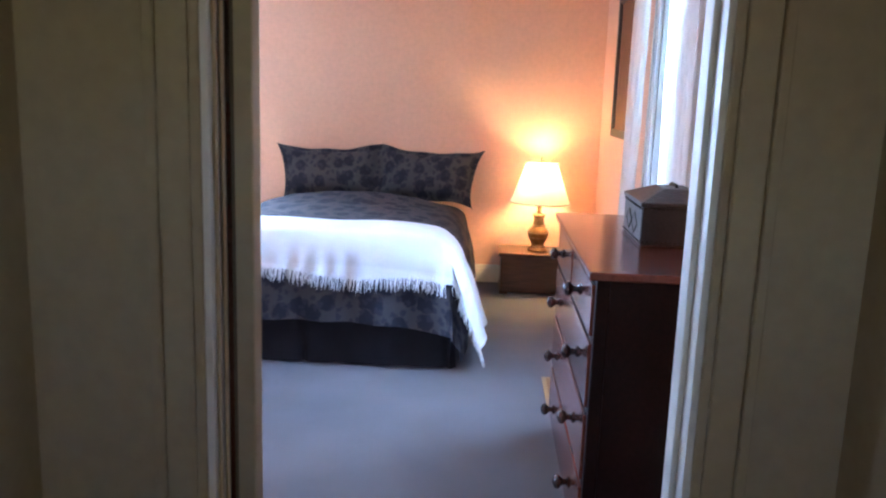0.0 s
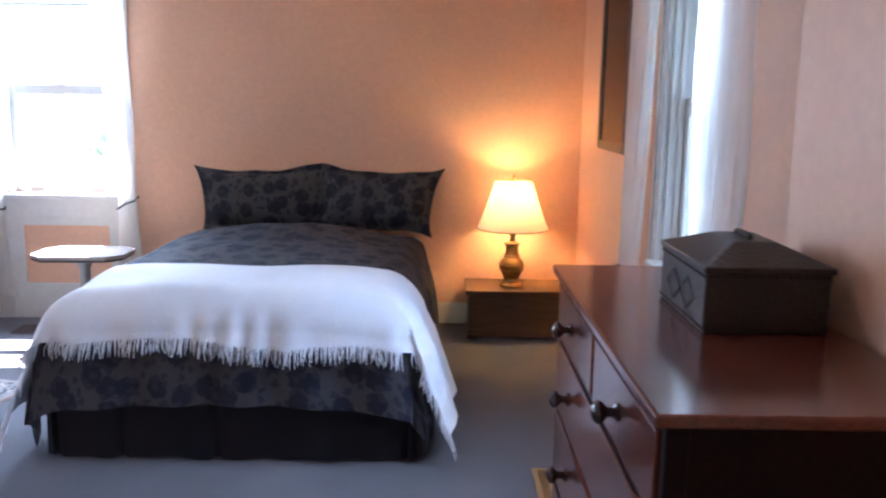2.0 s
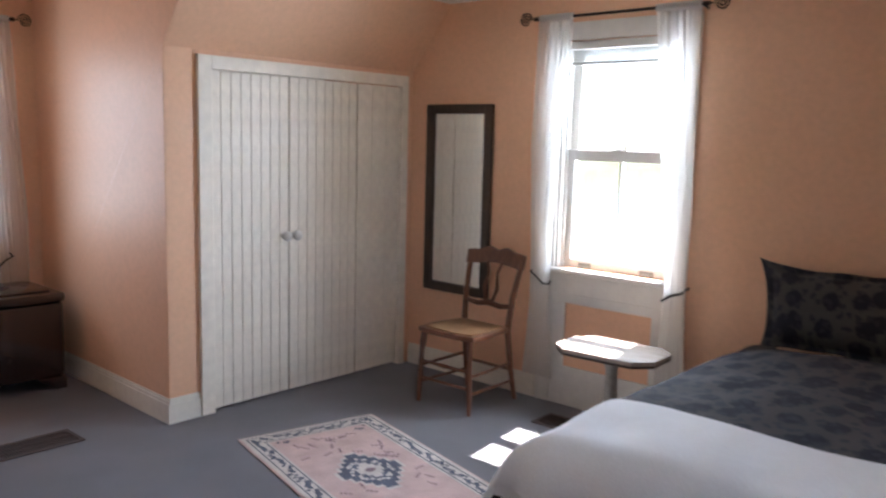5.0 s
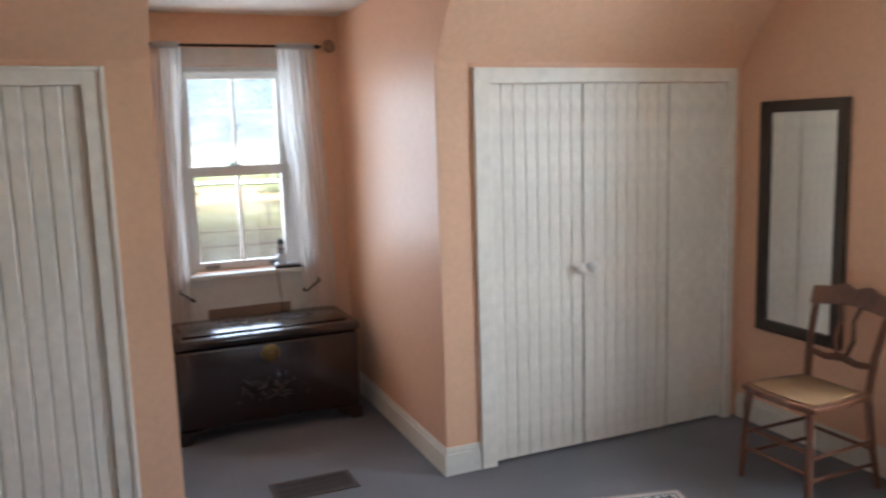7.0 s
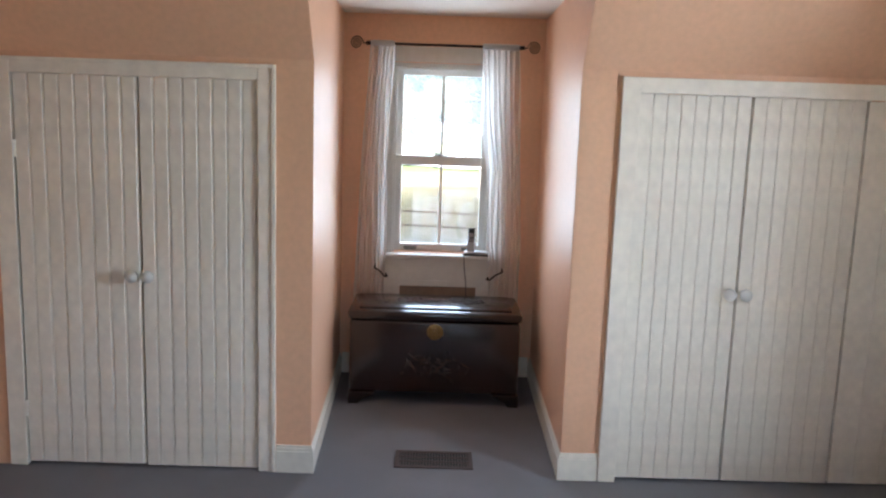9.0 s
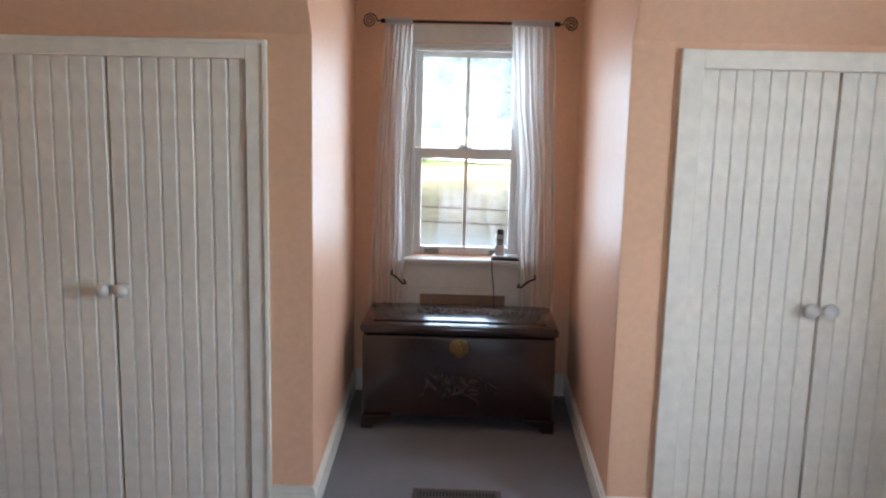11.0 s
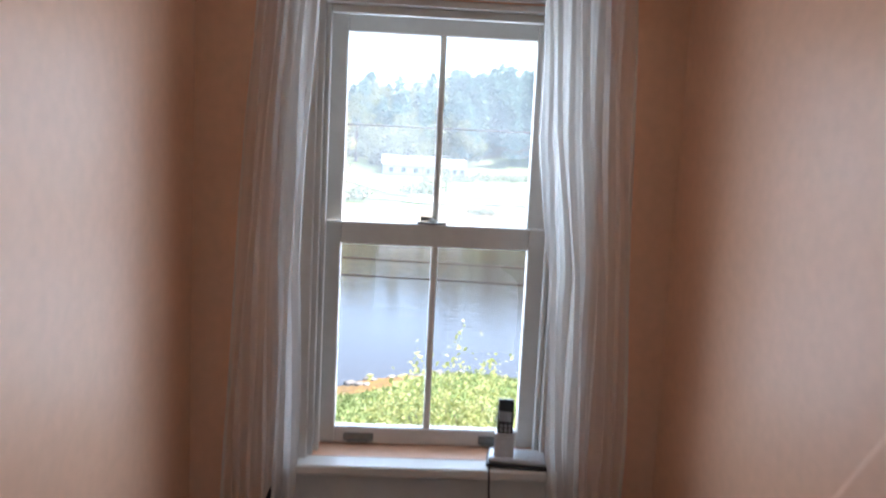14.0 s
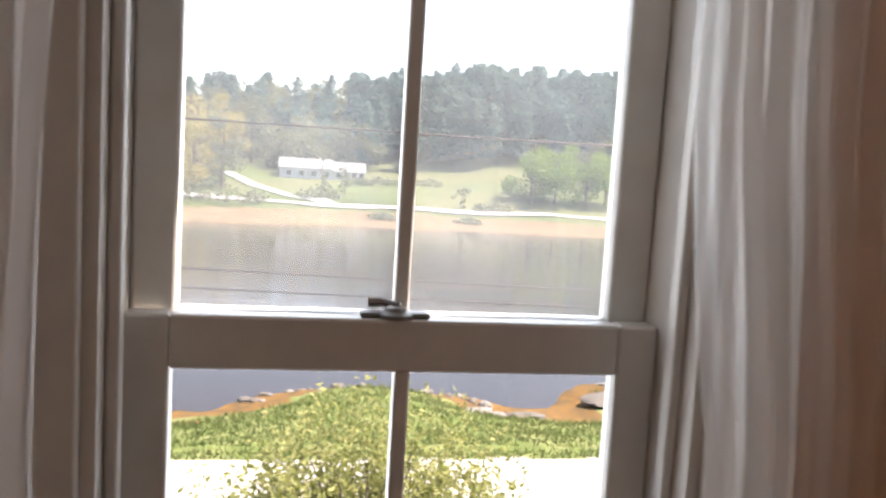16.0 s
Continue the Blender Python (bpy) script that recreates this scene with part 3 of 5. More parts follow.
box(bm, (-0.30, -0.008, 1.930), (0.30, 0.022, 1.948), 0.003)
part("bottom_rail", bm, GREYPAINT, bl)


# ---- curtains ----
def curtain(name, m, keys, label, folds=7, tie=None, amp=0.015):
    """A hanging sheer panel. keys: (height, outer edge, inner edge) from the top down, local x along the wall, y out of the wall."""
    c = thing(name, m, label, "curtain", "sheer curtains")
    top, low = keys[0][0], keys[-1][0]
    hs, outs, ins = [k[0] for k in keys][::-1], [k[1] for k in keys][::-1], [k[2] for k in keys][::-1]
    ph = random.uniform(0, 6)

    def f(u, v):
        z = top + (low - top) * v
        a, b = float(np.interp(z, hs, outs)), float(np.interp(z, hs, ins))
        width = abs(b - a)
        squeeze = min(1.6, 0.24 / max(width, 0.05))
        uu = u + 0.018 * math.sin(9 * v + 5 * u + ph)
        y = amp * squeeze * math.sin(2 * math.pi * folds * uu + ph + 0.8 * math.sin(3 * v + ph)) + 0.35 * amp * math.sin(2 * math.pi * folds * 2.3 * uu + 2 * v)
        y *= 0.35 + 0.65 * min(1, v * 6)
        return (a + (b - a) * u + 0.004 * math.sin(13 * v + 20 * u), y, z)

    part("panel", sheet(B(), f, 110, 46), SHEER, c, "", True)
    bm = B()
    a, b = keys[0][1], keys[0][2]
    box(bm, (min(a, b), -0.016, top - 0.004), (max(a, b), 0.016, top + 0.034), 0.012, 3)
    part("rod_pocket", bm, SHEER, c, "", True)
    if tie:
        z, a, b, drop = tie
        bm = B()
        tube(bm, [(a, 0.05, z), (a, -0.035, z - 0.02), ((a + b) / 2, -0.045, z - drop * 0.5), (b, -0.04, z - drop), (b + 0.2 * (b - a), 0.0, z - drop - 0.004), (b, 0.035, z - drop * 0.9)], 0.006)
        part("tieback", bm, CORD, c, "dark twisted cord tieback", True)
    return c


def curtain_rod(m, half, label):
    """A thin dark rod with a wire spiral at each end."""
    r = thing("curtain_rod", m, label, "curtain rod", "curtain rods")
    part("rod", tube(B(), [(-half, 0, 0), (half, 0, 0)], 0.008, 10), IRON, r, "", True)
    for sx in (-1, 1):
        pts = []
        for k in range(46):
            a = k * 0.36
            rad = 0.040 * (1 - k / 50)
            pts.append((sx * (half + 0.065) - sx * rad * math.cos(a), 0, rad * math.sin(a)))
        part("finial", tube(B(), [(sx * half, 0, 0), (sx * (half + 0.012), 0, 0), *pts], 0.0042, 6), IRON, r, "dark wire spiral finial", True)
        part("collar", tube(B(), [(sx * (half - 0.03), 0, 0), (sx * (half + 0.004), 0, 0)], 0.012, 10), IRON, r, "", True)
        part("bracket", tube(B(), [(sx * (half - 0.035), 0, 0), (sx * (half - 0.035), 0.045, -0.004), (sx * (half - 0.035), 0.075, -0.012)], 0.006, 6), IRON, r, "", True)
    return r


# north: local x = world x, local y = world y
nr = pose(0, NORTH - 0.075, 0)
curtain_rod(pose(-2.345, NORTH - 0.075, 2.185), 0.505, "dark iron curtain rod with spiral ends over the north window")
curtain("curtain", nr, [(2.170, -2.82, -2.60), (1.5, -2.835, -2.65), (0.80, -2.80, -2.685), (0.62, -2.80, -2.69), (0.16, -2.85, -2.64)], "white sheer curtain tied back beside the north window", 6, (0.79, -2.79, -2.70, 0.08))
curtain("curtain", nr, [(2.170, -1.87, -2.115), (1.5, -1.865, -2.03), (0.80, -1.86, -1.965), (0.66, -1.86, -1.965), (0.16, -1.84, -2.00)], "white sheer curtain tied back beside the bed", 6, (0.79, -1.87, -1.97, 0.07))
# dormer: local x = world y - 3.775, local y = -world x
dr = pose(BACK + 0.085, 3.775, 0, 0, 0, 90)
curtain_rod(pose(BACK + 0.085, 3.775, 2.150, 0, 0, 90), 0.488, "dark iron curtain rod with spiral ends in the dormer")
curtain("curtain", dr, [(2.135, -0.468, -0.315), (1.7, -0.499, -0.338), (1.345, -0.515, -0.352), (0.9, -0.540, -0.342), (0.68, -0.545, -0.346), (0.16, -0.560, -0.352)], "white sheer curtain tied back behind the carved chest", 6, (0.757, -0.413, -0.346, 0.075))
curtain("curtain", dr, [(2.135, 0.463, 0.230), (1.7, 0.489, 0.244), (1.36, 0.506, 0.292), (0.9, 0.525, 0.307), (0.68, 0.524, 0.332), (0.16, 0.535, 0.333)], "white sheer curtain tied back beside the telephone", 7, (0.752, 0.413, 0.332, 0.073))
# east: local x = -(world y) + 3.85
er = pose(EAST - 0.085, 3.85, 0, 0, 0, -90)
curtain_rod(pose(EAST - 0.085, 3.85, 2.185, 0, 0, -90), 0.68, "dark iron curtain rod over the east window")
curtain("curtain", er, [(2.170, -0.64, -0.27), (1.5, -0.65, -0.30), (0.72, -0.64, -0.44), (0.16, -0.66, -0.42)], "white sheer curtain hanging beside the framed picture", 7, (0.74, -0.62, -0.46, 0.08))
curtain("curtain", er, [(2.170, 0.67, 0.17), (1.5, 0.68, 0.20), (0.98, 0.67, 0.26), (0.16, 0.67, 0.30)], "white sheer curtain hanging behind the dresser", 8)


# ---- closet doors ----
def plank_door(name, y0, y1, planks, label, knob=None, hinge=None, deep=1.0):
    """A door of upright tongued planks in the closet front; each plank is a piece."""
    z0, z1 = 0.012 + random.uniform(0, 0.006), 1.832
    d = thing(name, pose(FRONT - 0.004, (y0 + y1) / 2, 0), label, "closet door", "plank closet doors", "structure")
    w = y1 - y0
    bm = B()
    box(bm, (-0.036, -w / 2 + 0.004, z0), (-0.024, w / 2 - 0.004, z1))
    part("backing", bm, DOORPAINT, d)
    pw = (w - 0.006) / planks
    bm = B()
    e = pw / 2
    o = [(-0.026, -e + 0.0006), (-0.0090 * deep, -e + 0.0005), (0.0, -e + 0.0016), (0.0, e - 0.0030 - 0.0080 * deep), (-0.0090 * deep, e - 0.0008), (-0.026, e - 0.0006)]
    prism(bm, o, z0 - 0.001, z1, axis=2)
    first = part("plank", bm, DOORPAINT, d)
    first.location = (0, -w / 2 + 0.003 + pw / 2, 0)
    for k in range(1, planks):
        p = new("plank", first.data)
        p.parent = d
        p.location = (random.uniform(-0.0012, 0.0006), -w / 2 + 0.003 + pw * (k + 0.5), 0)
    if knob is not None:
        bm = lathe(B(), [(0.018, 0), (0.014, 0.014), (0.020, 0.022), (0.029, 0.034), (0.029, 0.044), (0.018, 0.056), (0.003, 0.060)], pose(0.0, knob - (y0 + y1) / 2, 0.935, 0, 90, 0))
        part("knob", bm, WHITE, d, "round white knob", True)
    if hinge is not None:
        for z in (0.28, 1.50):
            bm = B()
            box(bm, (-0.001, hinge - (y0 + y1) / 2 - 0.011, z - 0.04), (0.006, hinge - (y0 + y1) / 2 + 0.011, z + 0.04), 0.002)
            for k in range(4):
                tube(bm, [(0.006, hinge - (y0 + y1) / 2, z - 0.038 + 0.0195 * k), (0.006, hinge - (y0 + y1) / 2, z - 0.021 + 0.0195 * k)], 0.006, 8)
            part("hinge", bm, DOORPAINT, d, "painted butt hinge")
    return d


plank_door("door_1", 4.640, 5.152, 8, "cream painted plank closet door beside the dormer", 5.112, 4.636, deep=0.45)
plank_door("door_2", 5.154, 5.672, 8, "cream painted plank closet door with faint grain", 5.186, deep=0.3)
plank_door("door_3", 5.674, 6.045, 3, "cream painted fixed plank panel beside the mirror wall", deep=0.2)
plank_door("door_4", 2.401, 2.936, 8, "shaded white plank closet door beside the dormer", 2.436, 2.943, deep=1.0)
plank_door("door_5", 1.842, 2.398, 8, "shaded white plank closet door", 2.362, 1.838, deep=1.0)


# ---- bed ----
BX, BH, BFOOT, BHEAD, BTOP = -0.805, 0.735, 4.10, 6.12, 0.585


def drape(a, b, lift, r=0.06, flare=0.05, curl=0.0):
    """Where the point a across and b along (from the head down) of a sheet comes to lie on the bed."""
    hw, ln = BH, BHEAD - BFOOT
    ex, ey = max(0, abs(a) - hw + r), max(0, b - ln + r)
    sx = 1 if a > 0 else -1
    quarter = r * math.pi / 2

    def bend(e):
        if e <= 0:
            return 0.0, 0.0
        if e < quarter:
            return r * math.sin(e / r), r * (1 - math.cos(e / r))
        return r + (e - quarter) * flare * (1 - curl * (e - quarter)), r + (e - quarter)
    ox, dx = bend(ex)
    oy, dy = bend(ey)
    x = sx * (min(abs(a), hw - r) + ox)
    y = min(b, ln - r) + oy
    drop = max(dx, dy) + 0.22 * min(dx, dy)
    if dx > 0 and dy > 0:                       # gathered corner
        k = min(dx, dy) / max(dx, dy)
        x -= sx * 0.05 * k * min(1, dx * 4)
        y -= 0.04 * k * min(1, dy * 4)
    return BX + x, BHEAD - y, BTOP + lift - drop


bed = thing("bed", pose(BX, (BFOOT + BHEAD) / 2, 0), "double bed with a dark pleated skirt", "bed")
bm = B()
box(bm, (-BH + 0.03, -0.97, 0.34), (BH - 0.03, 0.985, 0.57), 0.05, 4)
part("mattress", bm, LINEN, bed, "white mattress", True)
bm = B()
box(bm, (-BH + 0.04, -0.95, 0.10), (BH - 0.04, 0.98, 0.34), 0.01)
part("box_spring", bm, LINEN, bed)
for sx in (-1, 1):
    for sy in (-0.85, 0.9):
        part("leg", lathe(B(), [(0.03, 0), (0.03, 0.10)], pose(sx * 0.6, sy, 0), 12), DARKFRAME, bed)


def skirt(u, v):
    side, foot = 1.98, 2 * BH - 0.04
    s = u * (2 * side + foot)
    z = 0.34 - v * 0.332
    gap = [side + 0.03, side + foot * 0.46, side + foot - 0.03, side + foot * 0.2]
    pleat = sum(math.exp(-((s - g) / 0.014) ** 2) for g in gap)
    wav = (0.006 * math.sin(s * 15) + 0.004 * math.sin(s * 37 + 1)) * (0.2 + v)
    out = 0.005 + 0.022 * v + wav - 0.028 * pleat * (0.35 + 0.65 * v)
    if s < side:
        return (-BH + 0.03 - out, 0.98 - s, z)
    if s < side + foot:
        return (-BH + 0.03 + (s - side), -1.0 - out, z)
    return (BH - 0.03 + out, -1.0 + (s - side - foot), z)


part("bed_skirt", sheet(B(), skirt, 330, 12), SKIRT, bed, "dark navy pleated bed skirt", True)

def crown_at(a, b):
    """How far the stuffed duvet swells above the mattress, most towards the head."""
    return (0.045 + 0.055 * math.exp(-((b - 0.55) / 0.6) ** 2)) * (1 - min(1, abs(a) / BH) ** 2.4)


duv = thing("duvet", pose(0, 0, 0), "dark floral duvet spread over the bed", "duvet")


def duvet_point(u, v):
    a, b = (u - 0.5) * 2 * (BH + 0.42), 0.22 + v * (BHEAD - BFOOT - 0.22 + 0.36)
    x, y, z = drape(a, b, 0.03, 0.14, 0.33, 1.25)
    n1 = noise.noise((a * 2.2, b * 2.2, 0.3)) * 0.022 + noise.noise((a * 6, b * 6, 4.1)) * 0.007
    crown = crown_at(a, b) * min(1, v * 6)
    hang = max(0, BTOP - z)
    if hang > 0.06:
        n2 = 0.014 * math.sin((a if b > BHEAD - BFOOT else b) * 19 + 2 * math.sin(a * 3)) * min(1, hang * 4)
        x += (1 if a > 0 else -1) * n2 if abs(a) > BH else 0
        y -= n2 if b > BHEAD - BFOOT - 0.02 else 0
    return x, y, z + crown + n1 * (1 if hang < 0.05 else 0.2), a, b


part("cover", sheet(B(), duvet_point, 130, 130), DUVET, duv, "", True)

throw = thing("throw_blanket", pose(0, 0, 0), "white fringed throw laid over the foot of the bed", "blanket")
TL, TR, TB0, TB1 = BH + 0.42, BH + 0.44, BHEAD - 4.60, BHEAD - BFOOT + 0.115


def throw_point(u, v):
    a = -TL + u * (TL + TR)
    edge = 0.012 * math.sin(a * 9) + 0.03 * (a / TR) * (1 if a > 0 else -0.4)
    b = TB0 + 0.02 * math.sin(a * 4 + 1) + v * (TB1 - TB0 + edge)
    x, y, z = drape(a, b, 0.050, 0.15, 0.34)
    crown = crown_at(a, b)
    n1 = noise.noise((a * 2.2, b * 2.2, 0.3)) * 0.022 + noise.noise((a * 5, b * 5, 9.0)) * 0.006
    hang = max(0, BTOP + 0.03 - z)
    f = min(1, hang * 5)
    n2 = f * (0.012 * math.sin(a * 46 + 3 * math.sin(a * 7)) + 0.010 * math.sin(a * 23 + 1))
    if b > BHEAD - BFOOT - 0.10:
        y -= n2 + 0.030 * f
    if abs(a) > BH - 0.05:
        x += (1 if a > 0 else -1) * (0.032 * f + 0.012 * f * math.sin(b * 21))
    return x, y, z + crown + n1 * (1 - 0.8 * f), a, b


part("weave", sheet(B(), throw_point, 170, 70), THROW, throw, "", True)
bm = B()
rnd = random.Random(5)
for k in range(430):
    u = (k + rnd.uniform(0, 0.7)) / 430
    p = Vector(throw_point(u, 1.0)[:3])
    q = Vector(throw_point(u, 0.97)[:3])
    d = (p - q).normalized()
    d = (d + Vector((rnd.uniform(-0.25, 0.25), rnd.uniform(-0.15, 0.05), -0.5))).normalized()
    ln = rnd.uniform(0.045, 0.075)
    mid = p + d * ln * 0.5 + Vector((rnd.uniform(-0.006, 0.006), -0.004, 0))
    tube(bm, [q, p, mid, p + d * ln], [0.0018, 0.0026, 0.0020, 0.0010], 4)
tagged(part("fringe", bm, THROW, throw, "loose white yarn fringe"), kind="stuff")


def pillow(x, turn, lean, inner_side, w, label):
    """A floral sham with a flat flange and peaked corners, leaning on the wall."""
    p = thing("pillow", pose(x, 5.93, 0.625, lean, 0, turn), label, "pillow", "floral pillows")
    h = 0.186

    def side(s):
        def f(u, v):
            a, b = 2 * u - 1, 2 * v - 1
            inner = max(0, 1 - (abs(a) / 0.90) ** 3.2) * max(0, 1 - (abs(b) / 0.84) ** 3.0)
            puff = 0.098 * inner ** 0.55
            ear = (0.026 if a * inner_side < 0 else 0.0) * (abs(a) ** 6) * (abs(b) ** 6)
            wr = 0.006 * noise.noise((a * 5 + x, b * 5, s)) * inner
            flop = 0.012 * math.sin(a * 9 + x) * max(0, abs(b) - 0.84) / 0.16
            xx = w * a * (1 - 0.045 * (1 - abs(a) ** 2) * 0) * (1 - 0.05 * (1 - b * b)) + math.copysign(ear, a)
            zz = h * b * (1 - 0.03 * (1 - a * a)) + math.copysign(ear * 1.4, b)
            lift = max(0.0, a * inner_side) ** 2.2 * max(0.0, b) ** 1.5 * 0.068 - max(0.0, -a * inner_side) ** 4 * max(0.0, b) ** 3 * 0.004
            xx *= 1 - (0.17 if a * inner_side < 0 else 0.03) * (1 - v) ** 1.1
            zz += lift - 0.030 * max(0.0, a * inner_side) ** 12 * max(0.0, b)
            return (xx, s * (puff + 0.003 + wr) + flop, h + zz, a * w + x, b * h)
        return f
    bm = sheet(B(), side(-1), 44, 34)
    sheet(bm, side(1), 44, 34)
    bmesh.ops.remove_doubles(bm, verts=bm.verts[:], dist=0.0005)
    part("sham", bm, SHAM, p, "", True)
    return p


pillow(-1.088, 3, -22, 1, 0.380, "dark floral pillow sham leaning against the wall")
pillow(-0.380, -3, -22, -1, 0.384, "dark floral pillow sham leaning near the lamp")

# ---- nightstand box and lamp ----
ns = thing("storage_box", pose(0.49, 5.95, 0), "low old pine box with a hinged lid", "wooden box")
bm = B()
box(bm, (-0.305, -0.165, 0.012), (0.305, 0.165, 0.272), 0.004)
part("body", bm, OAKBOX, ns)
bm = B()
box(bm, (-0.325, -0.185, 0.273), (0.325, 0.17, 0.300), 0.006)
part("lid", bm, OAKBOX, ns)
for sx in (-1, 1):
    bm = B()
    box(bm, (sx * 0.312, -0.172, 0.0), (sx * 0.25, 0.165, 0.03), 0.004)
    part("skid", bm, OAKBOX, ns)

lamp = thing("table_lamp", pose(0.445, 5.93, 0.3), "lit brass table lamp with an ivory shade", "lamp")
part("base", lathe(B(), [(0.072, 0.0), (0.074, 0.010), (0.066, 0.020), (0.058, 0.030), (0.062, 0.036)], None, 28), BRASS, lamp, "", True)
part("urn", lathe(B(), [(0.050, 0.036), (0.046, 0.050), (0.058, 0.075), (0.074, 0.110), (0.076, 0.130), (0.070, 0.152), (0.052, 0.170), (0.046, 0.180), (0.049, 0.186), (0.043, 0.194), (0.037, 0.225), (0.040, 0.250), (0.050, 0.258), (0.046, 0.266), (0.018, 0.274), (0.014, 0.300)], None, 28), BRASS, lamp, "aged brass urn with raised bands", True)
for z, r in ((0.100, 0.073), (0.132, 0.077), (0.186, 0.050)):
    part("band", lathe(B(), [(r - 0.004, z - 0.005), (r + 0.002, z - 0.002), (r + 0.002, z + 0.002), (r - 0.004, z + 0.005)], None, 28), BRASS, lamp, "", True)
part("socket", lathe(B(), [(0.014, 0.30), (0.019, 0.305), (0.019, 0.43), (0.012, 0.445)], None, 16), BRASS, lamp, "", True)


def shade_point(u, v):
    a = 2 * math.pi * u
    r = 0.212 + (0.112 - 0.212) * v ** 0.92
    return (r * math.cos(a), r * math.sin(a), 0.352 + v * 0.278)


part("shade", sheet(B(), shade_point, 56, 10), SHADE, lamp, "pale ivory cloth shade glowing warm", True)
for r, z in ((0.213, 0.352), (0.113, 0.629)):
    part("shade_ring", tube(B(), [(r * math.cos(k * math.pi / 24), r * math.sin(k * math.pi / 24), z) for k in range(49)], 0.0035, 6), BRASS, lamp, "", True)
for k in range(3):
    a = k * 2.094
    part("spider_arm", tube(B(), [(0, 0, 0.632), (0.112 * math.cos(a), 0.112 * math.sin(a), 0.629)], 0.002, 5), BRASS, lamp)
bm = tube(B(), [(0.0, 0.02, 0.36), (0.06, 0.02, 0.42), (0.06, 0.01, 0.52), (0, 0, 0.632)], 0.002, 5)
tube(bm, [(0.0, -0.02, 0.36), (-0.06, -0.02, 0.42), (-0.06, -0.01, 0.52), (0, 0, 0.632)], 0.002, 5)
part("harp", bm, BRASS, lamp)
part("lamp_finial", lathe(B(), [(0.006, 0.632), (0.010, 0.640), (0.004, 0.648), (0.009, 0.660), (0.004, 0.675), (0.001, 0.680)], None, 12), BRASS, lamp, "", True)
glow = bpy.data.materials.new("bulb_glow")
glow.use_nodes = True
glow.node_tree.nodes["Principled BSDF"].inputs["Emission Color"].default_value = (1.0, 0.60, 0.25, 1)
glow.node_tree.nodes["Principled BSDF"].inputs["Emission Strength"].default_value = 8
part("bulb", lathe(B(), [(0.012, 0.445), (0.016, 0.460), (0.028, 0.485), (0.029, 0.505), (0.019, 0.528), (0.004, 0.536)], None, 16), glow, lamp, "lit warm bulb", True)
bulb = bpy.data.lights.new("lamp_light", "POINT")
bulb.energy, bulb.color, bulb.shadow_soft_size = LAMP_WATTS, (1.0, 0.58, 0.16), 0.020
bulb_ob = new("lamp_light", bulb)
bulb_ob.location = (0.445, 5.93, 0.3 + 0.56)

# ---- dresser ----
DX0, DX1, DY0, DY1, DZ = 0.355, 0.850, 2.285, 3.425, 0.93
dresser = thing("dresser", pose(DX0, DY0, 0), "dark mahogany chest of drawers with turned knobs", "dresser")
W, D = DY1 - DY0, DX1 - DX0
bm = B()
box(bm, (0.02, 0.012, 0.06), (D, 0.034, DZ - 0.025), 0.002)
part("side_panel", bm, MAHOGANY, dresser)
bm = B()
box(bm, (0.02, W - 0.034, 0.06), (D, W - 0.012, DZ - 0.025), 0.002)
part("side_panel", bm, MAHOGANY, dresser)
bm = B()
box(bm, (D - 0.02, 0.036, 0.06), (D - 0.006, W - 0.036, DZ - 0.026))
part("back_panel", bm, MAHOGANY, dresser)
bm = B()
ROWS = ((0.735, 0.885), (0.525, 0.715), (0.305, 0.505), (0.085, 0.285))
for z in (0.895, 0.725, 0.515, 0.295, 0.07):
    box(bm, (0.012, 0.034, z - 0.009), (0.05, W - 0.034, z + 0.009), 0.002)
box(bm, (0.012, W / 2 - 0.012, 0.735), (0.05, W / 2 + 0.012, 0.885), 0.002)
box(bm, (0.012, 0.006, 0.06), (0.05, 0.0335, DZ - 0.025), 0.004)
box(bm, (0.012, W - 0.0335, 0.06), (0.05, W - 0.006, DZ - 0.025), 0.004)
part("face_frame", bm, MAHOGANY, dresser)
bm = B()
box(bm, (-0.012, -0.014, DZ - 0.024), (D + 0.003, W + 0.012, DZ), 0.006, 3)
part("top", bm, MAHOGANY_TOP, dresser, "polished red-brown mahogany top")


def drawer(y0, y1, z0, z1, knobs):
    bm = B()
    box(bm, (0.004, y0, z0 + 0.002), (0.30, y1, z1 - 0.002), 0.003)
    d = part("drawer", bm, MAHOGANY_TOP, dresser)
    for y in knobs:
        bm = lathe(B(), [(0.018, -0.002), (0.018, 0.004), (0.010, 0.010), (0.010, 0.020), (0.020, 0.030), (0.024, 0.038), (0.020, 0.046), (0.008, 0.052), (0.002, 0.053)], pose(0.004, y, (z0 + z1) / 2, 0, -90, 0), 16)
        part("knob", bm, KNOBWOOD, d, "dark turned wooden knob", True)


drawer(0.036, W / 2 - 0.014, *ROWS[0], (0.30,))
drawer(W / 2 + 0.014, W - 0.036, *ROWS[0], (W - 0.27,))
for row in ROWS[1:]:
    drawer(0.036, W - 0.036, *row, (0.26, W - 0.27))
for x in (0.05, D - 0.05):
    for y in (0.05, W - 0.05):
        part("foot", lathe(B(), [(0.020, 0), (0.026, 0.015), (0.030, 0.040), (0.022, 0.062)], pose(x, y, 0), 16), KNOBWOOD, dresser, "", True)

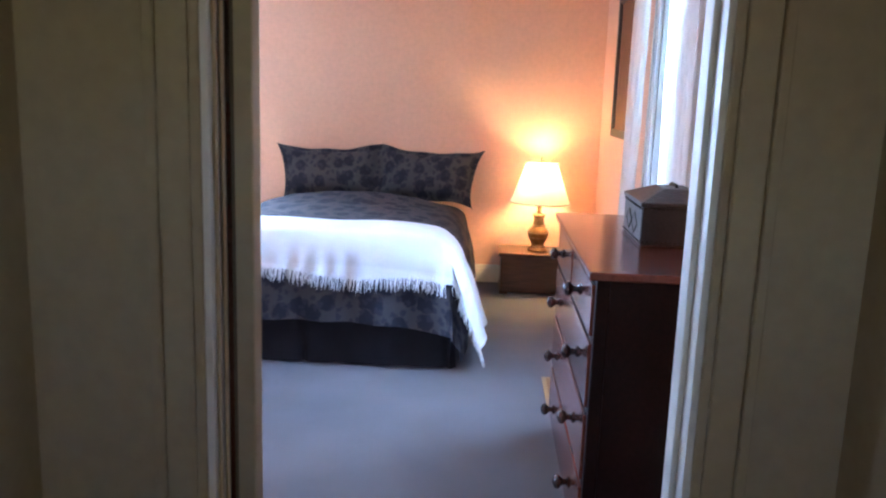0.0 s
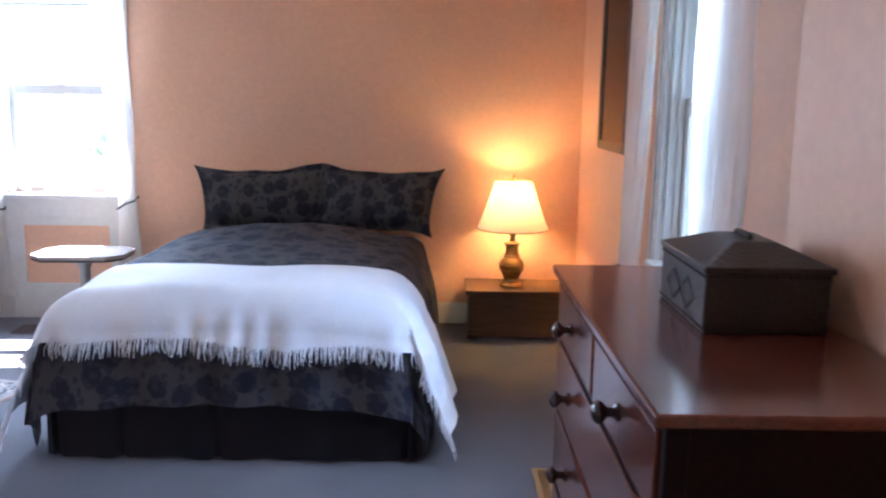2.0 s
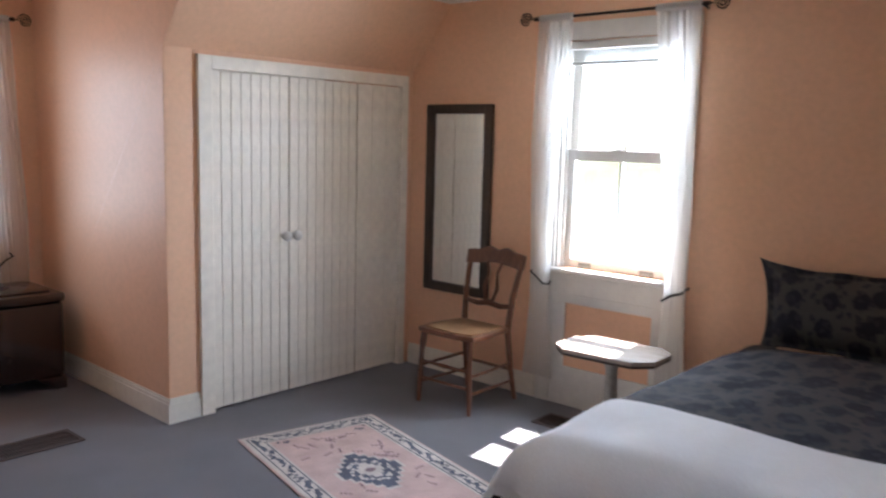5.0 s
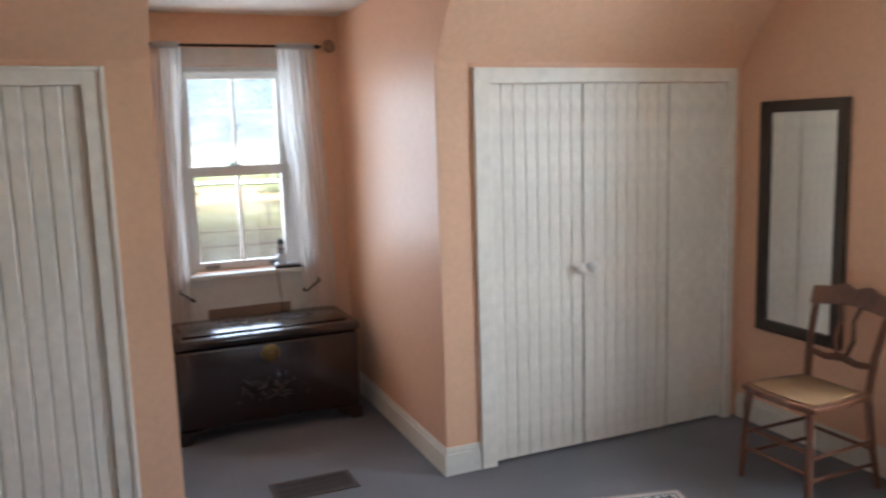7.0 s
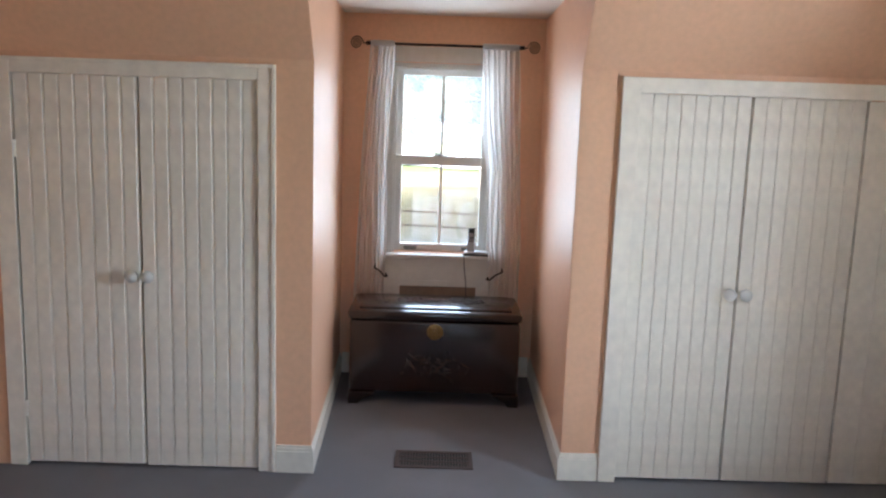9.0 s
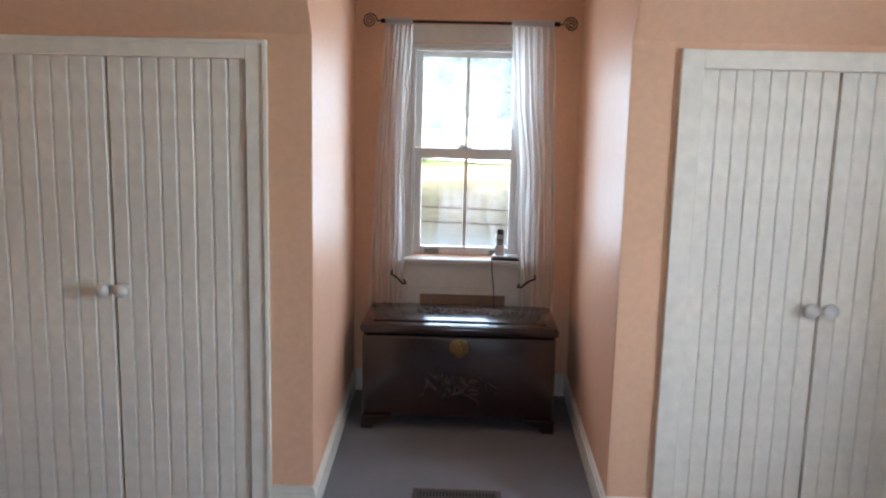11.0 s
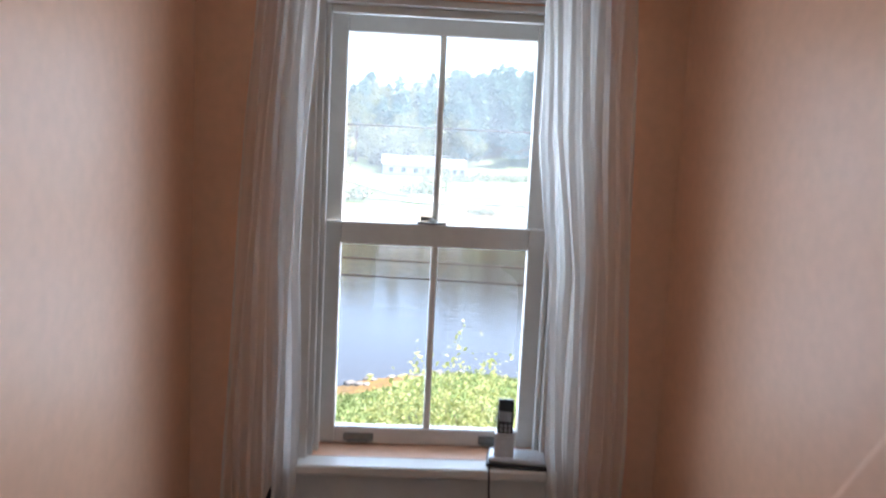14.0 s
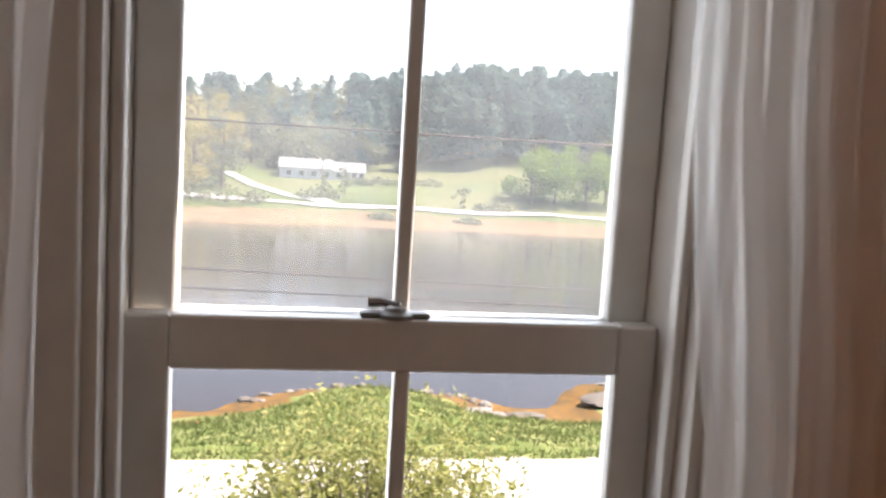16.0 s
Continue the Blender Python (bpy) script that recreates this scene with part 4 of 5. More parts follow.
# leather-covered box on the dresser
bx = thing("document_box", pose(0.685, 2.885, DZ), "dark studded leather box with a sloped lid", "box")
bm = B()
box(bm, (-0.13, -0.165, 0.0), (0.13, 0.165, 0.139), 0.005)
part("body", bm, LEATHER, bx)
bm = B()
lid = bmesh.new()
bmesh.ops.create_cube(lid, size=1.0)
for v in lid.verts:
    k = 1.0 if v.co.z < 0 else 0.34
    v.co = (v.co.x * 0.268 * k, v.co.y * 0.338 * (k if k == 1 else 0.42), 0.140 + (v.co.z + 0.5) * 0.038)
bmesh.ops.bevel(lid, geom=lid.edges[:], offset=0.004, segments=2, profile=0.5, affect="EDGES")
merge(bm, lid)
box(bm, (-0.135, -0.170, 0.126), (0.135, 0.170, 0.141), 0.003)
part("lid", bm, LEATHER, bx, "sloped lid worn shiny")
bm = tube(B(), [(0, -0.045, 0.176), (0, -0.043, 0.183), (0, -0.03, 0.187), (0, 0.03, 0.187), (0, 0.043, 0.183), (0, 0.045, 0.176)], 0.006, 8)
part("handle", bm, IRON, bx, "dark metal handle", True)
bm = B()
for k in range(22):
    y = -0.158 + k * 0.01505
    for x, z in ((-0.1305, 0.120), (-0.1305, 0.012)):
        lathe(bm, [(0.0042, 0), (0.003, 0.002), (0.0006, 0.003)], pose(x, y, z, 0, -90, 0), 6)
for k in range(17):
    x = -0.122 + k * 0.0152
    for z in (0.120, 0.012):
        lathe(bm, [(0.0042, 0), (0.003, 0.002), (0.0006, 0.003)], pose(x, -0.1655, z, 90, 0, 0), 6)
tagged(part("studs", bm, IRON, bx, "rows of small nail heads"), kind="stuff")
bm = B()
for a, b in (((-0.1), (0.0)), ((0.0), (0.1))):
    tube(bm, [(-0.1315, a, 0.06), (-0.1315, (a + b) / 2, 0.095), (-0.1315, b, 0.06), (-0.1315, (a + b) / 2, 0.025), (-0.1315, a, 0.06)], 0.002, 5)
part("tooling", bm, LEATHER, bx)

# ---- picture on the east wall ----
pic = thing("picture", pose(EAST - 0.002, 5.13, 1.165), "dark wooden frame with a brown print on the wall", "picture")
bm = B()
for a, b, c, d in ((-0.32, -0.275, 0, 0.86), (0.275, 0.32, 0, 0.86), (-0.275, 0.275, 0, 0.045), (-0.275, 0.275, 0.815, 0.86)):
    box(bm, (-0.030, a, c), (0.0, b, d), 0.006)
part("frame", bm, DARKFRAME, pic)
bm = B()
box(bm, (-0.016, -0.275, 0.045), (-0.004, 0.275, 0.815))
part("print", bm, PAPER, pic, "faded brown print")
bm = B()
box(bm, (-0.020, -0.275, 0.045), (-0.018, 0.275, 0.815))
pane = part("pane", bm, GLASS, pic)
pane.visible_shadow = False

# ---- mirror on the north wall ----
mir = thing("wall_mirror", pose(-3.437, NORTH - 0.002, 0.535), "tall narrow mirror in a dark wooden frame", "mirror")
bm = B()
MW, MH, F = 0.265, 1.19, 0.058
for a, b, c, d in ((-MW, -MW + F, 0, MH), (MW - F, MW, 0, MH), (-MW + F, MW - F, 0, F), (-MW + F, MW - F, MH - F, MH)):
    box(bm, (a, -0.032, c), (b, 0.0, d), 0.007)
part("frame", bm, DARKFRAME, mir)
bm = B()
box(bm, (-MW + F, -0.014, F), (MW - F, -0.006, MH - F))
part("mirror_glass", bm, MIRROR, mir)

# ---- chair ----
chair = thing("chair", pose(-3.036, 5.785, 0, 0, 0, 0) @ Matrix.Diagonal((1.03, 0.97, 0.97, 1)), "reddish wooden side chair with a cane seat", "chair")
SH = 0.455
o = [(-0.20, -0.20), (-0.10, -0.225), (0.10, -0.225), (0.20, -0.20), (0.205, -0.05), (0.175, 0.17), (-0.175, 0.17), (-0.205, -0.05)]
part("seat_frame", prism(B(), o, SH - 0.028, SH, 2, 0.006), CHAIRWOOD, chair)
part("seat", prism(B(), [(x * 0.84, y * 0.84 - 0.004) for x, y in o], SH - 0.001, SH + 0.006, 2, 0.002), CANE, chair, "woven cane seat")
for sx in (-1, 1):
    part("front_leg", tube(B(), [(sx * 0.165, -0.185, SH - 0.03), (sx * 0.170, -0.190, 0.36), (sx * 0.174, -0.193, 0.30), (sx * 0.180, -0.198, 0.12), (sx * 0.184, -0.202, 0.0)], [0.017, 0.019, 0.014, 0.016, 0.012], 12), CHAIRWOOD, chair, "", True)
    part("back_leg", tube(B(), [(sx * 0.175, 0.245, 0.0), (sx * 0.165, 0.205, 0.20), (sx * 0.158, 0.172, SH - 0.02), (sx * 0.168, 0.195, 0.62), (sx * 0.182, 0.245, 0.80), (sx * 0.185, 0.262, 0.855)], [0.013, 0.016, 0.018, 0.017, 0.016, 0.014], 12), CHAIRWOOD, chair, "", True)
    part("side_stretcher", tube(B(), [(sx * 0.176, -0.195, 0.22), (sx * 0.168, 0.20, 0.23)], 0.009, 10), CHAIRWOOD, chair, "", True)
    part("side_stretcher", tube(B(), [(sx * 0.180, -0.197, 0.12), (sx * 0.170, 0.22, 0.12)], 0.009, 10), CHAIRWOOD, chair, "", True)
part("front_stretcher", tube(B(), [(-0.172, -0.193, 0.25), (-0.06, -0.196, 0.25), (0, -0.197, 0.25), (0.06, -0.196, 0.25), (0.172, -0.193, 0.25)], [0.008, 0.010, 0.014, 0.010, 0.008], 10), CHAIRWOOD, chair, "", True)
part("front_stretcher", tube(B(), [(-0.177, -0.197, 0.15), (0.177, -0.197, 0.15)], 0.009, 10), CHAIRWOOD, chair, "", True)
part("back_stretcher", tube(B(), [(-0.166, 0.205, 0.19), (0.166, 0.205, 0.19)], 0.009, 10), CHAIRWOOD, chair, "", True)


def crest(u, v):
    a = 2 * u - 1
    top = 0.875 + 0.028 * math.cos(a * math.pi / 2) - 0.012 * math.cos(a * 3 * math.pi) * (1 - abs(a))
    low = 0.805 + 0.010 * math.cos(a * math.pi)
    ring = v * 4
    k, t = int(min(ring, 3.999)), ring - int(min(ring, 3.999))
    c = [(low, 0.010), (top, 0.010), (top, -0.010), (low, -0.010), (low, 0.010)]
    z = c[k][0] + (c[k + 1][0] - c[k][0]) * t
    y = c[k][1] + (c[k + 1][1] - c[k][1]) * t
    return (a * 0.205, 0.252 + 0.25 * (z - 0.84) + y + 0.012 * (1 - a * a), z)


part("crest_rail", sheet(B(), crest, 28, 8), CHAIRWOOD, chair, "carved curved top rail", True)
part("lower_rail", tube(B(), [(-0.162, 0.188, 0.575), (-0.08, 0.196, 0.562), (0, 0.198, 0.578), (0.08, 0.196, 0.562), (0.162, 0.188, 0.575)], [0.014, 0.016, 0.020, 0.016, 0.014], 10), CHAIRWOOD, chair, "", True)
for sx in (-1, 1):
    part("back_spindle", tube(B(), [(sx * 0.022, 0.196, 0.58), (sx * 0.046, 0.212, 0.66), (sx * 0.030, 0.232, 0.75), (sx * 0.052, 0.248, 0.82)], [0.010, 0.012, 0.009, 0.011], 10), CHAIRWOOD, chair, "", True)

# ---- side table ----
tab = thing("side_table", pose(-2.045, 5.70, 0, 0, 0, 3), "small tilt-top table with clipped corners by the window", "table")
TZ, a, b, c = 0.52, 0.262, 0.178, 0.080
o = [(-a + c, -b), (a - c, -b), (a, -b + c), (a, b - c), (a - c, b), (-a + c, b), (-a, b - c), (-a, -b + c)]
part("tabletop", prism(B(), o, TZ - 0.022, TZ, 2, 0.005), TABLEWOOD, tab)
part("edge_band", prism(B(), [(x * 0.985, y * 0.985) for x, y in o], TZ - 0.034, TZ - 0.0225, 2, 0.002), DARKFRAME, tab, "dark edge under the top")
part("pedestal", lathe(B(), [(0.050, 0.10), (0.044, 0.13), (0.036, 0.20), (0.030, 0.36), (0.028, 0.42), (0.045, 0.45), (0.055, TZ - 0.035)], None, 20), GREYPAINT, tab, "grey painted tapered column", True)
for k in range(3):
    an = k * 2.094 + 0.5
    part("foot", tube(B(), [(0.03 * math.cos(an), 0.03 * math.sin(an), 0.13), (0.12 * math.cos(an), 0.12 * math.sin(an), 0.09), (0.20 * math.cos(an), 0.20 * math.sin(an), 0.03), (0.235 * math.cos(an), 0.235 * math.sin(an), 0.012)], [0.022, 0.020, 0.016, 0.012], 10), GREYPAINT, tab, "", True)


# ---- floor registers ----
def register(m, w, d, mat, label):
    r = thing("floor_register", m, label, "vent", "floor registers")
    bm = B()
    for x0, x1, y0, y1 in ((0, w, 0, 0.022), (0, w, d - 0.022, d), (0, 0.022, 0.022, d - 0.022), (w - 0.022, w, 0.022, d - 0.022)):
        box(bm, (x0, y0, 0.0), (x1, y1, 0.007), 0.002)
    part("frame", bm, mat, r)
    # Thin black sheet in place of the shaded hollow under the slats.
    bm = B()
    box(bm, (0.02, 0.02, 0.0005), (w - 0.02, d - 0.02, 0.0015))
    part("duct_shade", bm, DARK, r, "dark sheet for the shade below the slats")
    n = int((w - 0.044) / 0.014)
    for k in range(n):
        x = 0.022 + (k + 0.5) * (w - 0.044) / n
        bm = B()
        box(bm, (x - 0.0028, 0.022, 0.001), (x + 0.0028, d - 0.022, 0.006))
        part("slat", bm, mat, r)
    for k in range(2):
        bm = B()
        y = 0.022 + (d - 0.044) * (k + 1) / 3
        box(bm, (0.022, y - 0.003, 0.0012), (w - 0.022, y + 0.003, 0.0064))
        part("cross_slat", bm, mat, r)
    return r


register(pose(0.525, 3.655, 0.0, 0, 0, 90), 0.385, 0.15, TINBRASS, "tan metal floor register beside the dresser")
register(pose(-3.938, 3.578, 0.0, 0, 0, 90), 0.390, 0.205, BRONZE, "brown metal floor register in the dormer")
register(pose(-2.55, 5.76, 0.0, 0, 0, 0), 0.38, 0.19, BRONZE, "brown metal floor register under the window")

# ---- carved chest ----
chest = thing("carved_chest", pose(-5.070, 3.763, 0), "dark glossy carved wooden chest with a brass lock plate", "chest")
cw, cd, chh = 0.505, 0.235, 0.515
bm = B()
box(bm, (-cd, -cw, 0.075), (cd, cw, chh), 0.02, 3)
part("body", bm, CHESTWOOD, chest, "", True)
bm = B()
prism(bm, [(-cd - 0.012, -cw - 0.012), (cd + 0.012, -cw - 0.012), (cd + 0.012, cw + 0.012), (-cd - 0.012, cw + 0.012)], chh + 0.001, chh + 0.058, 2, 0.022)
ld = part("lid", bm, CHESTWOOD, chest, "", True)
bm = B()
box(bm, (-cd + 0.04, -cw + 0.05, chh + 0.056), (cd - 0.05, cw - 0.05, chh + 0.070), 0.007)
part("raised_panel", bm, CHESTWOOD, ld, "glossy raised panel of the lid", True)
bm = B()
rnd = random.Random(11)
for cx, spread in ((-0.10, 0.15), (0.17, 0.12)):
    for k in range(85):
        an, rr = rnd.uniform(0, 6.28), rnd.uniform(0.2, 1.0)
        y, x = cx + spread * rr * math.cos(an), -0.02 + 0.075 * rr * math.sin(an)
        l2, tw = rnd.uniform(0.010, 0.026), rnd.uniform(0, 3.14)
        dx, dy = l2 * math.sin(tw), l2 * math.cos(tw)
        tube(bm, [(x - dx, y - dy, chh + 0.069), (x, y, chh + 0.075), (x + dx, y + dy, chh + 0.069)], [0.003, 0.006, 0.003], 6)
tagged(part("lid_carving", bm, CARVING, ld, "carved leaves and branches", True), kind="stuff")
bm = B()
for k in range(60):
    y, z = rnd.gauss(0, 0.10), 0.25 + rnd.gauss(0, 0.05)
    if abs(y) > 0.24 or not 0.13 < z < 0.34:
        continue
    l2, tw = rnd.uniform(0.012, 0.04), rnd.uniform(0, 3.14)
    tube(bm, [(cd - 0.001, y - l2 * math.cos(tw), z - l2 * math.sin(tw)), (cd + 0.006, y, z), (cd - 0.001, y + l2 * math.cos(tw), z + l2 * math.sin(tw))], [0.003, 0.007, 0.003], 6)
tagged(part("front_carving", bm, CHESTWOOD, chest, "carved scene on the front", True), kind="stuff")
part("lock_plate", lathe(B(), [(0.048, 0), (0.048, 0.004), (0.040, 0.007), (0.010, 0.008)], pose(cd, 0.0, 0.452, 0, 90, 0), 28), BRASS, chest, "round engraved brass lock plate", True)
bm = B()
box(bm, (cd + 0.006, -0.014, 0.432), (cd + 0.014, 0.014, 0.457), 0.003)
lathe(bm, [(0.010, 0), (0.008, 0.006), (0.002, 0.009)], pose(cd + 0.006, 0, 0.472, 0, 90, 0), 12)
part("hasp", bm, BRASS, chest, "bright brass hasp")
for sy in (-1, 1):
    for sx in (-1, 1):
        o = [(0, 0.0), (0.06, 0.0), (0.085, 0.03), (0.14, 0.055), (0.16, 0.074), (0, 0.074)]
        bm = prism(B(), [(sy * (cw + 0.004) - sy * p, q) for p, q in o], sx * (cd + 0.006), sx * (cd - 0.05), 0, 0.004)
        part("bracket_foot", bm, CHESTWOOD, chest)

# ---- telephone on the dormer sill ----
SILL = WWIN[2] - 0.001
ph = thing("telephone", pose(BACK + 0.015, 4.022, SILL, 0, 0, -8), "cordless telephone standing in its silver base", "telephone")
bm = B()
box(bm, (-0.050, -0.085, 0.0), (0.050, 0.085, 0.012), 0.005)
part("base", bm, BLACKPLASTIC, ph)
bm = B()
box(bm, (-0.046, -0.080, 0.012), (0.046, 0.080, 0.026), 0.007, 3)
part("base_shell", bm, SILVER, ph, "silver top of the base", True)
bm = B()
prism(bm, [(-0.025, 0.02), (0.030, 0.02), (0.016, 0.085), (-0.018, 0.085)], -0.066, -0.012, 1, 0.004)
part("cradle", bm, SILVER, ph, "", True)
bm = B()
hs = bmesh.new()
bmesh.ops.create_cube(hs, size=1.0)
for v in hs.verts:
    v.co = (v.co.x * 0.024, v.co.y * 0.044, v.co.z * 0.150)
bmesh.ops.bevel(hs, geom=hs.edges[:], offset=0.007, segments=3, profile=0.5, affect="EDGES")
merge(bm, hs, pose(-0.004, -0.039, 0.100, 0, -9, 0))
hand = part("handset", bm, BLACKPLASTIC, ph, "black handset", True)
bm = B()
box(bm, (0.008, -0.055, 0.118), (0.0105, -0.023, 0.145), 0.001)
part("display", bm, SILVER, hand)
bm = B()
for r in range(4):
    for q in range(3):
        box(bm, (0.011 + 0.0026 * (3 - r), -0.053 + q * 0.0115, 0.070 + r * 0.011), (0.0145 + 0.0026 * (3 - r), -0.045 + q * 0.0115, 0.077 + r * 0.011))
tagged(part("keys", bm, SILVER, hand), kind="stuff")
bm = tube(B(), [(0.03, -0.075, 0.008), (0.068, -0.075, 0.0), (0.078, -0.072, -0.06), (0.070, -0.062, -0.14), (0.055, -0.056, -0.22), (0.040, -0.058, -0.30)], 0.0028, 6)
part("cable", bm, BLACKPLASTIC, ph, "thin dark cable hanging from the base", True)

# ---- rug ----
RUG_A = Vector((-3.415, 4.485, 0))
rug_dir = Vector((-3.23, 5.225, 0)) - RUG_A
RW, RL = rug_dir.length, 1.32
rug_turn = math.degrees(math.atan2(rug_dir.y, rug_dir.x)) - 90
rug = thing("rug", pose(RUG_A.x, RUG_A.y, 0.0, 0, 0, rug_turn), "small pink oriental rug with a navy medallion and border", "rug")
RUGPINK = material("rug_pink_pile", (0.60, 0.44, 0.41), 0.95, grain=(8.0, 300.0), grain_amount=0.16, bump=0.8, bump_scale=420, spec=0.1)
RUGCREAM = material("rug_cream_pile", (0.62, 0.56, 0.52), 0.95, grain=(8.0, 300.0), grain_amount=0.16, bump=0.8, bump_scale=420, spec=0.1)
RUGNAVY = material("rug_navy_pile", (0.13, 0.14, 0.18), 0.95, grain=(8.0, 300.0), grain_amount=0.22, bump=0.8, bump_scale=420, spec=0.1)
RUGROSE = material("rug_rose_pile", (0.26, 0.18, 0.20), 0.95, grain=(8.0, 300.0), grain_amount=0.2, bump=0.8, bump_scale=420, spec=0.1)
bm = B()
box(bm, (0, 0, 0.0), (RL, RW, 0.007), 0.003)
part("backing", bm, RUGPINK, rug)


def flat(bm, outline, h0, h1):
    prism(bm, outline, h0, h1, 2)


def ring(bm, m0, m1, h0, h1):
    for x0, x1, y0, y1 in ((m0, RL - m0, m0, m1), (m0, RL - m0, RW - m1, RW - m0), (m0, m1, m1, RW - m1), (RL - m1, RL - m0, m1, RW - m1)):
        box(bm, (x0, y0, h0), (x1, y1, h1))


bm = B()
ring(bm, 0.012, 0.030, 0.0072, 0.0086)
ring(bm, 0.105, 0.115, 0.0072, 0.0086)
ring(bm, 0.030, 0.105, 0.0072, 0.0082)
part("border", bm, RUGCREAM, rug, "cream patterned border")
bm = B()
ring(bm, 0.030, 0.036, 0.0083, 0.0091)
ring(bm, 0.098, 0.104, 0.0083, 0.0091)
rnd = random.Random(3)


def blotch(bm, cx, cy, s, h, arms=8):
    flat(bm, [(cx + s * (0.55 + 0.45 * rnd.random()) * math.cos(2 * math.pi * k / arms), cy + s * (0.55 + 0.45 * rnd.random()) * math.sin(2 * math.pi * k / arms)) for k in range(arms)], h, h + 0.0008)


for k in range(58):
    for y in (0.067, RW - 0.067):
        blotch(bm, 0.05 + (RL - 0.1) * (k + 0.5) / 58, y + rnd.uniform(-0.019, 0.019), rnd.uniform(0.012, 0.020), 0.0083)
for k in range(32):
    for x in (0.067, RL - 0.067):
        blotch(bm, x + rnd.uniform(-0.019, 0.019), 0.05 + (RW - 0.1) * (k + 0.5) / 32, rnd.uniform(0.012, 0.020), 0.0083)
for sx in (0, 1):
    for sy in (0, 1):
        for k in range(9):
            x, y = 0.13 + rnd.uniform(0, 0.13), 0.13 + rnd.uniform(0, 0.10)
            if x + y < 0.36:
                blotch(bm, RL - x if sx else x, RW - y if sy else y, 0.012, 0.0074)
tagged(part("border_pattern", bm, RUGNAVY, rug, "navy flowers and lines of the border"), kind="stuff")
mx, my = RL / 2, RW / 2


def stepped(sx, sy, n):
    q = []
    for k in range(n):
        q += [(sx * (1 - k / n), sy * k / n), (sx * (1 - k / n), sy * (k + 1) / n)]
    pts = [(x, y) for x, y in q]
    pts += [(-x, y) for x, y in q[::-1]]
    pts += [(-x, -y) for x, y in q]
    pts += [(x, -y) for x, y in q[::-1]]
    out = []
    for p in pts:
        if not out or (abs(p[0] - out[-1][0]) + abs(p[1] - out[-1][1])) > 1e-6:
            out.append(p)
    return [(mx + x, my + y) for x, y in out]


for nm, mat_, sx, sy, n, h, lb in (("medallion", RUGCREAM, 0.225, 0.165, 5, 0.0074, "cream stepped medallion edge"), ("medallion_body", RUGNAVY, 0.205, 0.148, 5, 0.0084, "navy stepped medallion"), ("medallion_heart", RUGCREAM, 0.085, 0.062, 3, 0.0094, "cream medallion heart")):
    bm = B()
    flat(bm, stepped(sx, sy, n), h, h + 0.0009)
    part(nm, bm, mat_, rug, lb)
bm = B()
for k in range(26):
    an = 2 * math.pi * k / 26
    blotch(bm, mx + 0.125 * math.cos(an) * rnd.uniform(0.75, 1.15), my + 0.088 * math.sin(an) * rnd.uniform(0.75, 1.15), 0.014, 0.0094)
tagged(part("medallion_flowers", bm, RUGCREAM, rug), kind="stuff")
bm = B()
for k in range(46):
    x, y = rnd.uniform(0.17, RL - 0.17), rnd.uniform(0.16, RW - 0.16)
    if abs(x - mx) / 0.27 + abs(y - my) / 0.21 < 1:
        continue
    tw = rnd.uniform(0, 3.14)
    for j in range(3):
        blotch(bm, x + (j - 1) * 0.019 * math.cos(tw), y + (j - 1) * 0.019 * math.sin(tw), 0.010, 0.0074, 6)
blotch(bm, mx, my, 0.03, 0.0104)
tagged(part("sprigs", bm, RUGROSE, rug, "small rose and dark sprigs"), kind="stuff")
bm = B()
for k in range(75):
    y = 0.005 + (RW - 0.01) * k / 74
    for x, s in ((0, -1), (RL, 1)):
        tube(bm, [(x, y, 0.003), (x + s * 0.02, y + rnd.uniform(-0.003, 0.003), 0.002)], 0.0016, 4)
tagged(part("fringe", bm, RUGCREAM, rug), kind="stuff")

# ---- outdoors: ground, water, far shore ----
WATER = -8.0
PROFILE = ((400, -2.75), (-6, -2.75), (-13, -3.6), (-25.0, -6.0), (-29.9, -7.02), (-33.7, -7.98), (-40.0, -8.6), (-50, -11.0), (-113.8, -11.0), (-122.2, -8.02), (-129.3, -7.38),
           (-137.8, -5.76), (-141.3, -5.66), (-152.5, -4.06), (-170.1, -1.84), (-187.6, 3.17), (-212.4, 11.1), (-233.5, 14.2), (-304, 16.0), (-500, 14.0), (-2600, 10.0))
PX, PZ = [p[0] for p in PROFILE][::-1], [p[1] for p in PROFILE][::-1]


def ground_z(x, y):
    """Height of the land: a low shore, a drowned channel and a wooded hill beyond it."""
    bend = 1.7 * math.sin(y * 0.07 + 1) + 0.7 * math.sin(y * 0.24) if x < -26 else 0.0
    far = min(1.0, max(0.0, (-x - 71) / 70))
    z = float(np.interp(x + bend * (0.35 + far) + far * 0.18 * (y - 16) * max(0.0, 1 - max(0.0, (-x - 145) / 28)), PX, PZ))
    z += 0.85 * math.exp(-((x + 34.8) / 4.2) ** 2 - ((y - 6.6) / 4.2) ** 2)
    z += 0.90 * math.exp(-((x + 37.1) / 3.6) ** 2 - ((y - 18.2) / 3.1) ** 2)
    if x < -26:
        z += 0.15 * noise.noise((x * 0.4, y * 0.4, 0)) + 0.07 * noise.noise((x * 1.2, y * 1.2, 3))
    if x < -142:
        z += 1.7 * noise.noise((x * 0.028, y * 0.028, 7))
        z += 0.085 * (max(-44, min(y, 90)) - 23) * min(1.0, max(0.0, (-x - 173) / 28))
    return z


